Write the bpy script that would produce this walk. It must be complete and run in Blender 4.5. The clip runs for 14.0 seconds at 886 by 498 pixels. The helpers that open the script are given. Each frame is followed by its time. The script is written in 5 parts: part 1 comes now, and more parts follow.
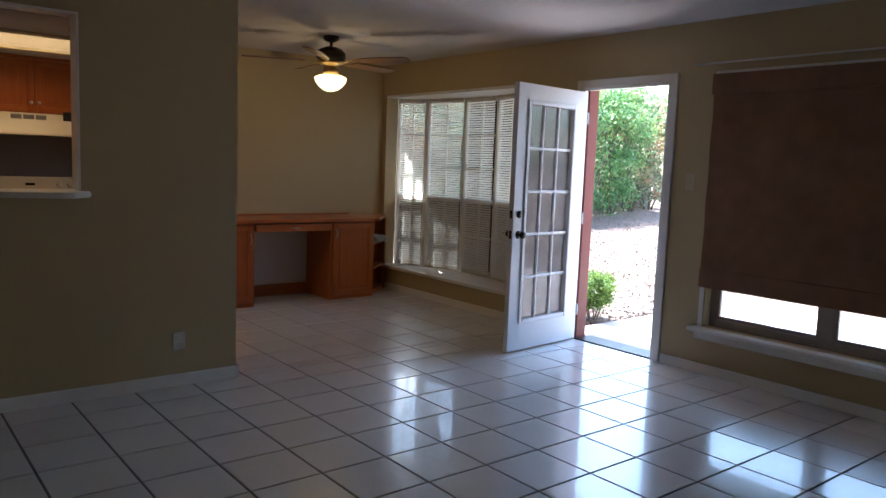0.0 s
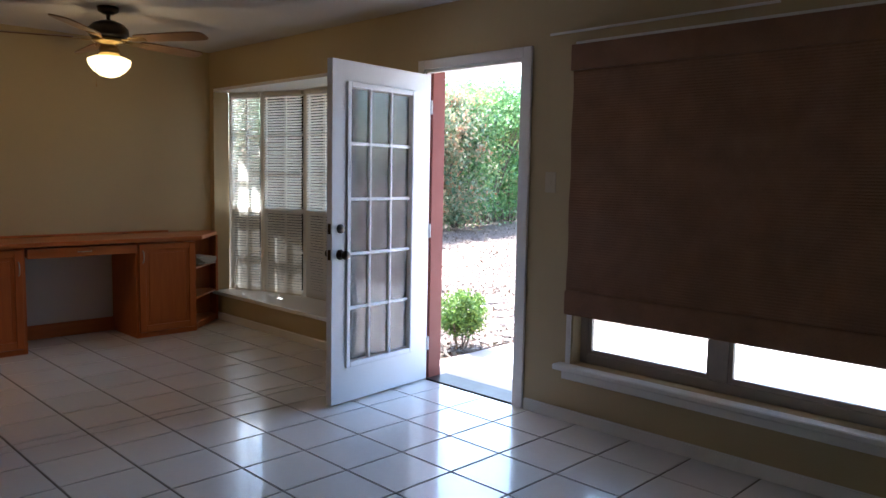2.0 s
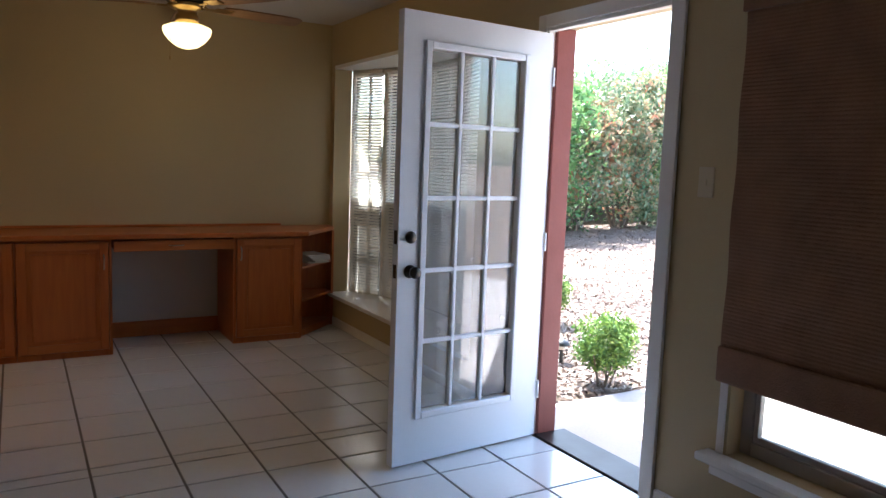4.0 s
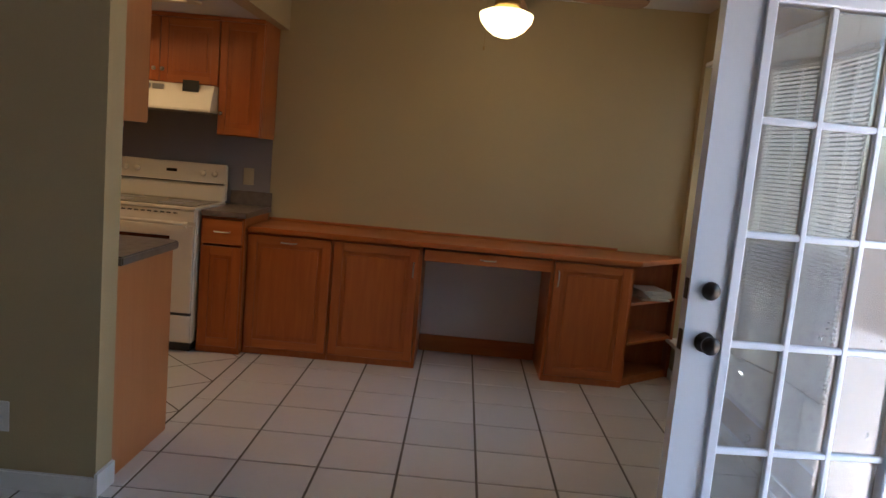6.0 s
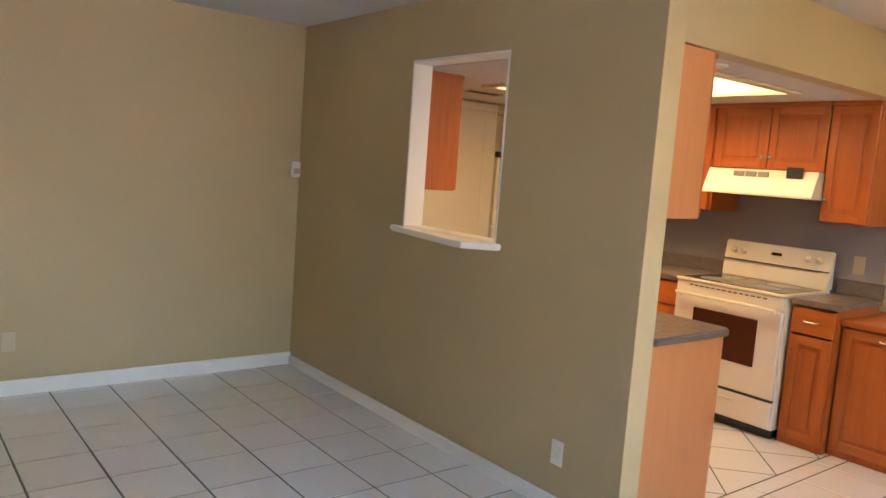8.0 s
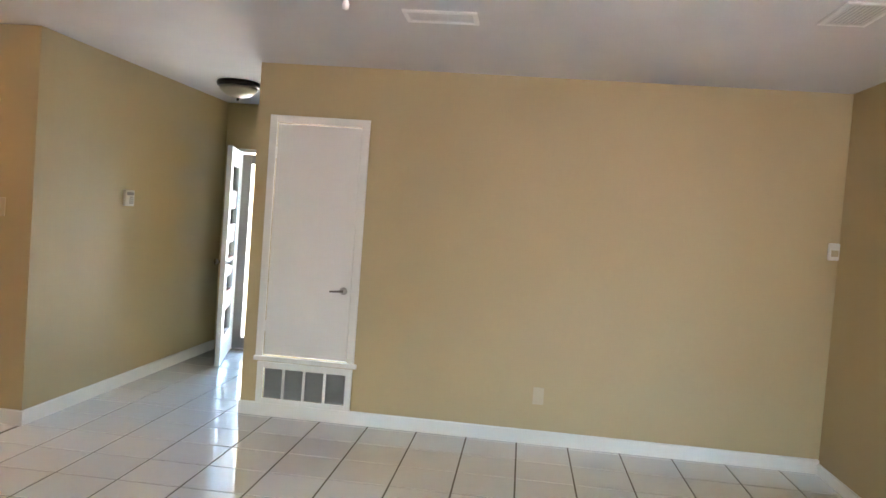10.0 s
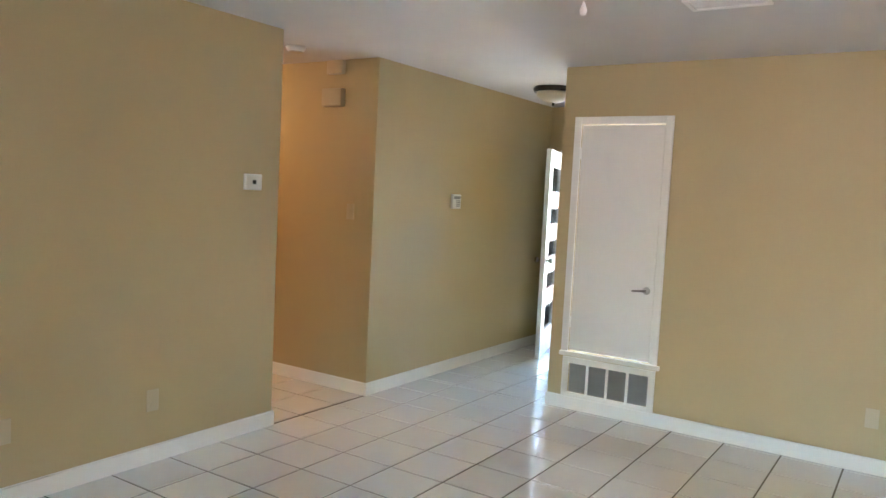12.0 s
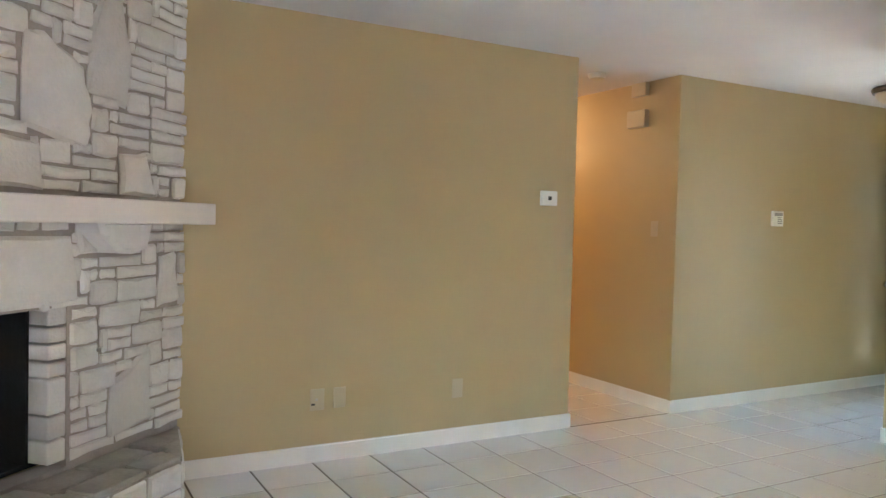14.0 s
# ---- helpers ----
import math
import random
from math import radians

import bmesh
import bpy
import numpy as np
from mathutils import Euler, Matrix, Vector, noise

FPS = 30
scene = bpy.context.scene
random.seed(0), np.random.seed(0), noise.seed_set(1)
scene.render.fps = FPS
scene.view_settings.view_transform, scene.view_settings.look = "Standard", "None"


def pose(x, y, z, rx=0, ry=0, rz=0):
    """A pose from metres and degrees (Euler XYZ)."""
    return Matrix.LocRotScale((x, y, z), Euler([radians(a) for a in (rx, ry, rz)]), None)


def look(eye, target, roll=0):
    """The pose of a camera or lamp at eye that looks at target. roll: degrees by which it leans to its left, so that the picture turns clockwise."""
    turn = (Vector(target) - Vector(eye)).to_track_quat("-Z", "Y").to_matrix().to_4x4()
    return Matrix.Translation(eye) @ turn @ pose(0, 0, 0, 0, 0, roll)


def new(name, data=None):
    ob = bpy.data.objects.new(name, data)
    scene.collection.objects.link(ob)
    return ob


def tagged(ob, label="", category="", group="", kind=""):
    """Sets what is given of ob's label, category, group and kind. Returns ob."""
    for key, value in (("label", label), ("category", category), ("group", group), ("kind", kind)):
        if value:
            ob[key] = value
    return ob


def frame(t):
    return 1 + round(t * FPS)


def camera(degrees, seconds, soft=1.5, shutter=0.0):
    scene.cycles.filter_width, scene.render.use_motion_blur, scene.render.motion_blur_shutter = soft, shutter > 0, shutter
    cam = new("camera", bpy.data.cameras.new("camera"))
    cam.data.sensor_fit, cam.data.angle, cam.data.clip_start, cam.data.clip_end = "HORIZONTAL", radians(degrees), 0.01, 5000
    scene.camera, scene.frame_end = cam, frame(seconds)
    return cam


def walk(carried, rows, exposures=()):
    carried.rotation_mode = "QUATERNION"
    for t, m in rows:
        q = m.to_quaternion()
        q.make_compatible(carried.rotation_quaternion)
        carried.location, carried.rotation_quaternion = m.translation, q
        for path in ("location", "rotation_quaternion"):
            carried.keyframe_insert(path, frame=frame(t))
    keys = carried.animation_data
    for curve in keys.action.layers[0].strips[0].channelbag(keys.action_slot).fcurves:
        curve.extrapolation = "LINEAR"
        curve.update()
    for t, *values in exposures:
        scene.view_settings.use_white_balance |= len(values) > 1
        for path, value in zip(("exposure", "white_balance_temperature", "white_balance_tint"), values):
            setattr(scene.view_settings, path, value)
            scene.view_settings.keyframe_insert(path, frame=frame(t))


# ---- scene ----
cam = camera(61.5, 14.0)
PATH = [
    (0, (1.161, 0.574, 1.390), (2.406, 2.122, 1.165), 2.2),
    (0.5, (1.447, 0.644, 1.335), (2.832, 2.071, 1.125), 1.7),
    (1, (1.806, 0.762, 1.297), (3.246, 2.138, 1.113), 1.3),
    (1.5, (2.111, 0.902, 1.314), (3.562, 2.267, 1.133), 1.2),
    (2, (2.416, 1.080, 1.352), (3.830, 2.481, 1.160), 1.1),
    (4.5, (3.763, 1.884, 1.377), (4.598, 3.686, 1.140), 3.0),
    (5, (3.934, 2.140, 1.369), (4.567, 4.021, 1.124), 4.1),
    (5.5, (4.107, 2.239, 1.400), (4.411, 4.199, 1.141), 4.7),
    (6, (4.302, 2.393, 1.360), (4.265, 4.377, 1.112), 5.1),
    (6.5, (4.436, 2.462, 1.372), (4.034, 4.406, 1.128), 5.1),
    (7, (4.637, 2.446, 1.447), (3.809, 4.248, 1.185), 4.8),
    (7.5, (4.808, 2.532, 1.495), (3.551, 4.067, 1.247), 3.8),
    (8, (4.900, 2.487, 1.531), (3.339, 3.718, 1.312), 4.2),
    (8.5, (5.151, 2.532, 1.503), (3.339, 3.365, 1.367), 3.6),
    (9, (5.147, 2.619, 1.474), (3.205, 3.085, 1.378), 4.3),
    (9.2, (5.088, 2.694, 1.466), (3.116, 3.014, 1.377), 4.4),
    (11.3, (4.947, 3.275, 1.462), (3.143, 2.420, 1.344), 3.1),
    (11.5, (4.936, 3.301, 1.473), (3.170, 2.370, 1.346), 2.9),
    (12, (4.948, 3.371, 1.500), (3.281, 2.276, 1.352), 2.9),
    (12.5, (4.985, 3.514, 1.461), (3.441, 2.250, 1.327), 2.7),
    (13, (4.958, 3.754, 1.386), (3.572, 2.314, 1.297), 1.9),
    (13.5, (4.927, 3.867, 1.352), (3.713, 2.279, 1.281), 1.8),
    (14, (4.803, 3.893, 1.329), (3.840, 2.141, 1.262), 1.5),
]
EXPOSURES = (
    (0, 2.85, 5600, 9), (2, 2.9, 5600, 9), (4.5, 2.8, 5750, 8), (5.5, 2.95, 5750, 9), (6.5, 3.85, 5800, 9), (7.5, 4.9, 5850, 9), (8.5, 5.3, 6000, 9), (9, 5.55, 6000, 8), (11.5, 5.55, 5950, 4),
    (12.5, 5.75, 5850, 2), (14, 5.85, 5800, 2),
)
walk(cam, [(t, look(eye, target, roll)) for t, eye, target, roll in PATH], EXPOSURES)

# world, sun, exposure
SUN_DIR = Vector((0.10, 0.50, 0.86)).normalized()
world = bpy.data.worlds.new("world")
scene.world = world
world.use_nodes = True
wn = world.node_tree.nodes
sky = wn.new("ShaderNodeTexSky")
sky.sky_type, sky.sun_disc = "NISHITA", False
sky.sun_elevation = math.asin(SUN_DIR.z)
sky.sun_rotation = math.atan2(SUN_DIR.x, SUN_DIR.y)
sky.air_density, sky.dust_density = 1.2, 2.0
world.node_tree.links.new(sky.outputs[0], wn["Background"].inputs[0])
wn["Background"].inputs[1].default_value = 0.15


def lamp(name, kind, m, energy, color=(1, 1, 1), size=0.1, size_y=None, spread=None):
    data = bpy.data.lights.new(name, kind)
    data.energy, data.color = energy, color
    if kind == "AREA":
        data.size = size
        if size_y:
            data.shape, data.size_y = "RECTANGLE", size_y
        if spread:
            data.spread = spread
    elif kind == "SUN":
        data.angle = radians(size)
    else:
        data.shadow_soft_size = size
    ob = new(name, data)
    ob.matrix_world = m
    return ob


lamp("sun", "SUN", look(SUN_DIR * 20, (0, 0, 0)), 5.0, (1, 0.96, 0.90), 0.6)

# plan, in metres: x towards the garden, y towards the desk wall
XD, XG, YE, YK, YD, ZC = 0.0, 5.82, 0.0, 4.98, 7.51, 2.44
KT = 0.125           # partition thickness
XP = 3.05            # free end of the partition
GT = 0.15            # garden wall thickness
SF = 2.09            # kitchen soffit height


# ---- materials ----
def material(name, color, rough=0.6, metal=0.0, spread=0.08, scale=6.0, fine=60.0, bump=0.1, spec=0.5, coat=0.0, hue2=None, per_object=0.0, rough_var=0.1):
    """A plain surface with broad and fine variation of colour, roughness and relief."""
    m = bpy.data.materials.new(name)
    m.use_nodes = True
    n, l = m.node_tree.nodes, m.node_tree.links
    b = n["Principled BSDF"]
    co = n.new("ShaderNodeNewGeometry")
    big, small = n.new("ShaderNodeTexNoise"), n.new("ShaderNodeTexNoise")
    big.inputs["Scale"].default_value, small.inputs["Scale"].default_value = scale, fine
    big.inputs["Detail"].default_value, small.inputs["Detail"].default_value = 4, 3
    for t in (big, small):
        l.new(co.outputs["Position"], t.inputs["Vector"])
    ramp = n.new("ShaderNodeMix")
    ramp.data_type = "RGBA"
    c2 = hue2 or tuple(c * (1 - 2 * spread) for c in color)
    ramp.inputs[6].default_value = (*[min(1, c * (1 + spread)) for c in color], 1)
    ramp.inputs[7].default_value = (*c2, 1)
    add = n.new("ShaderNodeMath")
    add.operation = "MULTIPLY_ADD"
    add.inputs[1].default_value = 0.35
    l.new(small.outputs[0], add.inputs[0])
    sub = n.new("ShaderNodeMath")
    sub.operation = "MULTIPLY"
    sub.inputs[1].default_value = 0.65
    l.new(big.outputs[0], sub.inputs[0])
    l.new(sub.outputs[0], add.inputs[2])
    l.new(add.outputs[0], ramp.inputs[0])
    out = ramp.outputs[2]
    if per_object:
        info, hsv, mul = n.new("ShaderNodeObjectInfo"), n.new("ShaderNodeHueSaturation"), n.new("ShaderNodeMath")
        mul.operation = "MULTIPLY_ADD"
        mul.inputs[1].default_value, mul.inputs[2].default_value = per_object, 1 - per_object / 2
        l.new(info.outputs["Random"], mul.inputs[0])
        l.new(mul.outputs[0], hsv.inputs["Value"])
        l.new(out, hsv.inputs["Color"])
        out = hsv.outputs[0]
    l.new(out, b.inputs["Base Color"])
    rr = n.new("ShaderNodeMapRange")
    rr.inputs[3].default_value, rr.inputs[4].default_value = max(0, rough - rough_var), min(1, rough + rough_var)
    l.new(big.outputs[0], rr.inputs[0])
    l.new(rr.outputs[0], b.inputs["Roughness"])
    b.inputs["Metallic"].default_value = metal
    b.inputs["Specular IOR Level"].default_value = spec
    b.inputs["Coat Weight"].default_value = coat
    if bump:
        bp = n.new("ShaderNodeBump")
        bp.inputs["Strength"].default_value, bp.inputs["Distance"].default_value = bump, 0.004
        l.new(small.outputs[0], bp.inputs["Height"])
        l.new(bp.outputs[0], b.inputs["Normal"])
    return m


def wood(name, light, dark, axis=2, rough=0.35, per_object=0.12):
    """Straight-grained varnished wood; axis: the way the grain runs."""
    m = material(name, light, rough, 0, 0.05, 3, 40, 0.05, per_object=0)
    n, l = m.node_tree.nodes, m.node_tree.links
    co = next(x for x in n if x.type == "NEW_GEOMETRY")
    mp = n.new("ShaderNodeVectorMath")
    mp.operation = "MULTIPLY"
    mp.inputs[1].default_value = [3.0 if i == axis else 38.0 for i in range(3)]
    l.new(co.outputs["Position"], mp.inputs[0])
    g = n.new("ShaderNodeTexNoise")
    g.inputs["Scale"].default_value, g.inputs["Detail"].default_value = 1.0, 6
    g.inputs["Distortion"].default_value = 0.6
    l.new(mp.outputs[0], g.inputs["Vector"])
    big = n.new("ShaderNodeTexNoise")
    big.inputs["Scale"].default_value = 2.2
    l.new(co.outputs["Position"], big.inputs["Vector"])
    av = n.new("ShaderNodeMath")
    av.operation = "MULTIPLY_ADD"
    av.inputs[1].default_value = 0.4
    l.new(big.outputs[0], av.inputs[0])
    h = n.new("ShaderNodeMath")
    h.operation = "MULTIPLY"
    h.inputs[1].default_value = 0.7
    l.new(g.outputs[0], h.inputs[0])
    l.new(h.outputs[0], av.inputs[2])
    mix = n.new("ShaderNodeMix")
    mix.data_type = "RGBA"
    mix.inputs[6].default_value, mix.inputs[7].default_value = (*dark, 1), (*light, 1)
    rg = n.new("ShaderNodeMapRange")
    rg.inputs[1].default_value, rg.inputs[2].default_value = 0.35, 0.75
    l.new(av.outputs[0], rg.inputs[0])
    l.new(rg.outputs[0], mix.inputs[0])
    info, hsv, mul = n.new("ShaderNodeObjectInfo"), n.new("ShaderNodeHueSaturation"), n.new("ShaderNodeMath")
    mul.operation = "MULTIPLY_ADD"
    mul.inputs[1].default_value, mul.inputs[2].default_value = per_object, 1 - per_object / 2
    l.new(info.outputs["Random"], mul.inputs[0])
    l.new(mul.outputs[0], hsv.inputs["Value"])
    l.new(mix.outputs[2], hsv.inputs["Color"])
    l.new(hsv.outputs[0], n["Principled BSDF"].inputs["Base Color"])
    return m


def glass(name, tint=(0.95, 0.97, 0.96), rough=0.0, alpha_dirt_haze=0.06):
    """A thin pane: mostly clear, mirror-like at a slant, with a faint film of dirt; on the garden door the film also
    paints reflected haze.
    """
    m = bpy.data.materials.new(name)
    m.use_nodes = True
    n, l = m.node_tree.nodes, m.node_tree.links
    n.remove(n["Principled BSDF"])
    out = n["Material Output"]
    tr, gl, df = n.new("ShaderNodeBsdfTransparent"), n.new("ShaderNodeBsdfGlossy"), n.new("ShaderNodeBsdfDiffuse")
    tr.inputs[0].default_value = (*tint, 1)
    gl.inputs["Roughness"].default_value = rough
    fr = n.new("ShaderNodeFresnel")
    fr.inputs[0].default_value = 1.5
    a, b = n.new("ShaderNodeMixShader"), n.new("ShaderNodeMixShader")
    no = n.new("ShaderNodeTexNoise")
    no.inputs["Scale"].default_value = 2.5
    mr = n.new("ShaderNodeMapRange")
    mr.inputs[3].default_value, mr.inputs[4].default_value = 0, alpha_dirt_haze * 2
    l.new(no.outputs[0], mr.inputs[0])
    l.new(mr.outputs[0], b.inputs[0])
    l.new(tr.outputs[0], b.inputs[1])
    l.new(df.outputs[0], b.inputs[2])
    l.new(fr.outputs[0], a.inputs[0])
    l.new(b.outputs[0], a.inputs[1])
    l.new(gl.outputs[0], a.inputs[2])
    l.new(a.outputs[0], out.inputs[0])
    return m


def glow(name, color, strength):
    m = bpy.data.materials.new(name)
    m.use_nodes = True
    b = m.node_tree.nodes["Principled BSDF"]
    b.inputs["Base Color"].default_value = (0.9, 0.88, 0.8, 1)
    b.inputs["Roughness"].default_value = 0.3
    b.inputs["Emission Color"].default_value = (*color, 1)
    b.inputs["Emission Strength"].default_value = strength
    return m


M_WALL = material("tan_wall_paint", (0.485, 0.378, 0.200), 0.5, spread=0.04, scale=2.0, fine=140, bump=0.25)
M_CEIL = material("ceiling_paint", (0.62, 0.59, 0.57), 0.9, spread=0.05, scale=3, fine=90, bump=0.8)
M_WHITE = material("white_trim_paint", (0.78, 0.76, 0.72), 0.4, spread=0.03, scale=5, fine=70, bump=0.06)
M_DOORWHITE = material("white_door_paint", (0.74, 0.76, 0.80), 0.35, spread=0.03, scale=4, fine=70, bump=0.05)
M_CREAM = material("cream_paint", (0.62, 0.54, 0.38), 0.5, spread=0.03, scale=4, fine=80, bump=0.1)
M_TILE = material("glazed_tile", (0.76, 0.75, 0.735), 0.23, spread=0.05, scale=1.4, fine=30, bump=0.04, spec=0.95, coat=0.6, per_object=0.06, rough_var=0.06)
M_GROUT = material("dark_grout", (0.13, 0.11, 0.095), 0.9, spread=0.2, scale=5, fine=80, bump=0.3)
M_WOOD = wood("orange_maple", (0.47, 0.132, 0.024), (0.35, 0.082, 0.014), 2, per_object=0.08)
M_WOODX = wood("orange_maple_long", (0.50, 0.152, 0.032), (0.38, 0.098, 0.018), 0, per_object=0.08)
M_PANEL = wood("cabinet_side_veneer", (0.56, 0.225, 0.078), (0.51, 0.19, 0.062), 2)
M_LAMI = material("grey_laminate", (0.19, 0.15, 0.13), 0.35, spread=0.3, scale=25, fine=220, bump=0.03)
M_SPLASH = material("grey_backsplash", (0.27, 0.255, 0.26), 0.45, spread=0.06, scale=4, fine=60, bump=0.05)
M_STOVE = material("cream_enamel", (0.75, 0.68, 0.56), 0.22, spread=0.02, scale=3, fine=40, bump=0.0)
M_BLACK = material("black_glass", (0.02, 0.018, 0.017), 0.08, spread=0.1, bump=0.0, rough_var=0.03)
M_DARK = material("dark_plastic", (0.03, 0.03, 0.03), 0.4, spread=0.1, bump=0.05)
M_NICKEL = material("brushed_nickel", (0.55, 0.52, 0.48), 0.3, 1.0, bump=0.05, fine=200)
M_DARKNICKEL = material("tarnished_nickel", (0.20, 0.18, 0.16), 0.35, 1.0, bump=0.05, fine=200)
M_BRONZE = material("dark_bronze", (0.05, 0.04, 0.032), 0.35, 0.8, bump=0.05)
M_BRASS = material("aged_brass", (0.45, 0.30, 0.12), 0.3, 1.0, bump=0.03)
M_PLATE = material("ivory_plastic", (0.53, 0.45, 0.30), 0.35, bump=0.0, spread=0.02)
M_WPLATE = material("white_plastic", (0.8, 0.78, 0.74), 0.35, bump=0.0, spread=0.02)
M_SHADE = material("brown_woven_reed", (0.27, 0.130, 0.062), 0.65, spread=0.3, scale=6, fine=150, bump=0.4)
M_ALU = material("bronze_aluminium", (0.33, 0.30, 0.27), 0.45, 0.3, bump=0.05)
M_SLAT = material("white_vinyl_slat", (0.78, 0.74, 0.67), 0.5, bump=0.0, spread=0.03)
sn, sl_ = M_SLAT.node_tree.nodes, M_SLAT.node_tree.links
st_, sm_ = sn.new("ShaderNodeBsdfTranslucent"), sn.new("ShaderNodeMixShader")
st_.inputs[0].default_value = (0.85, 0.80, 0.70, 1)
sm_.inputs[0].default_value = 0.6
sl_.new(sn["Principled BSDF"].outputs[0], sm_.inputs[1])
sl_.new(st_.outputs[0], sm_.inputs[2])
sl_.new(sm_.outputs[0], sn["Material Output"].inputs[0])
M_REDJAMB = material("red_painted_post", (0.21, 0.045, 0.032), 0.6, spread=0.12, scale=8, fine=80, bump=0.2)
M_GLASS = glass("clear_glass")
M_CONC = material("pale_concrete", (0.42, 0.375, 0.35), 0.85, spread=0.12, scale=2.5, fine=70, bump=0.5)
M_PATIO = material("pinkish_patio_concrete", (0.52, 0.45, 0.425), 0.9, spread=0.16, scale=1.8, fine=60, bump=0.5)
M_STONE = material("limewashed_limestone", (0.62, 0.58, 0.53), 0.85, spread=0.10, scale=8, fine=60, bump=0.9, per_object=0.22)
M_MORTAR = material("grey_brown_mortar", (0.36, 0.31, 0.27), 0.95, spread=0.2, scale=12, fine=90, bump=0.8)
M_MANTEL = material("painted_timber", (0.66, 0.58, 0.50), 0.55, spread=0.06, scale=6, fine=60, bump=0.3)
M_GREY = material("matt_grey_metal", (0.34, 0.33, 0.31), 0.6, bump=0.05)
M_SOOT = material("sooty_firebrick", (0.012, 0.011, 0.012), 0.9, spread=0.3, bump=0.5)


# ---- mesh helpers ----
def finish(name, bm, mat, parent=None, label="", smooth=False):
    me = bpy.data.meshes.new(name)
    bm.normal_update()
    bm.to_mesh(me)
    bm.free()
    for m in mat if isinstance(mat, (list, tuple)) else [mat]:
        me.materials.append(m)
    if smooth:
        me.shade_smooth()
    ob = new(name, me)
    if parent is not None:
        ob.parent = parent
    if label:
        ob["label"] = label
    return ob


def part(name, bm, mat, parent, label="", smooth=False):
    return finish(name, bm, mat, parent, label, smooth)


def thing(name, label, category, group="", at=(0, 0, 0), turn=0.0):
    e = new(name)
    e.matrix_world = pose(*at, 0, 0, turn)
    return tagged(e, label, category, group)


def add_box(bm, x0, x1, y0, y1, z0, z1, bevel=0.0, seg=1):
    r = bmesh.ops.create_cube(bm, size=1)
    vs = r["verts"]
    for v in vs:
        v.co = Vector(((x0 + x1) / 2 + v.co.x * (x1 - x0), (y0 + y1) / 2 + v.co.y * (y1 - y0), (z0 + z1) / 2 + v.co.z * (z1 - z0)))
    if bevel:
        es = {e for v in vs for e in v.link_edges}
        bmesh.ops.bevel(bm, geom=list(es), offset=bevel, segments=seg, profile=0.5, affect="EDGES")


def box(x0, x1, y0, y1, z0, z1, bevel=0.0, seg=1):
    bm = bmesh.new()
    add_box(bm, x0, x1, y0, y1, z0, z1, bevel, seg)
    return bm


def add_cyl(bm, r, p0, p1, seg=16, r2=None):
    p0, p1 = Vector(p0), Vector(p1)
    d = p1 - p0
    m = Matrix.Translation((p0 + p1) / 2) @ d.to_track_quat("Z", "Y").to_matrix().to_4x4()
    bmesh.ops.create_cone(bm, cap_ends=True, segments=seg, radius1=r, radius2=r if r2 is None else r2, depth=d.length, matrix=m)


def cyl(r, p0, p1, seg=16, r2=None):
    bm = bmesh.new()
    add_cyl(bm, r, p0, p1, seg, r2)
    return bm


def lathe(profile, seg=24, at=(0, 0, 0)):
    """profile: (radius, z) pairs, turned about the z axis at a place."""
    bm = bmesh.new()
    rings = []
    for r, z in profile:
        rings.append([bm.verts.new((at[0] + r * math.cos(2 * math.pi * i / seg), at[1] + r * math.sin(2 * math.pi * i / seg), at[2] + z)) for i in range(seg)])
    for a, b in zip(rings, rings[1:]):
        for i in range(seg):
            bm.faces.new((a[i], a[(i + 1) % seg], b[(i + 1) % seg], b[i]))
    for ring in (rings[0], rings[-1]):
        bm.faces.new(ring)
    bmesh.ops.recalc_face_normals(bm, faces=bm.faces)
    return bm


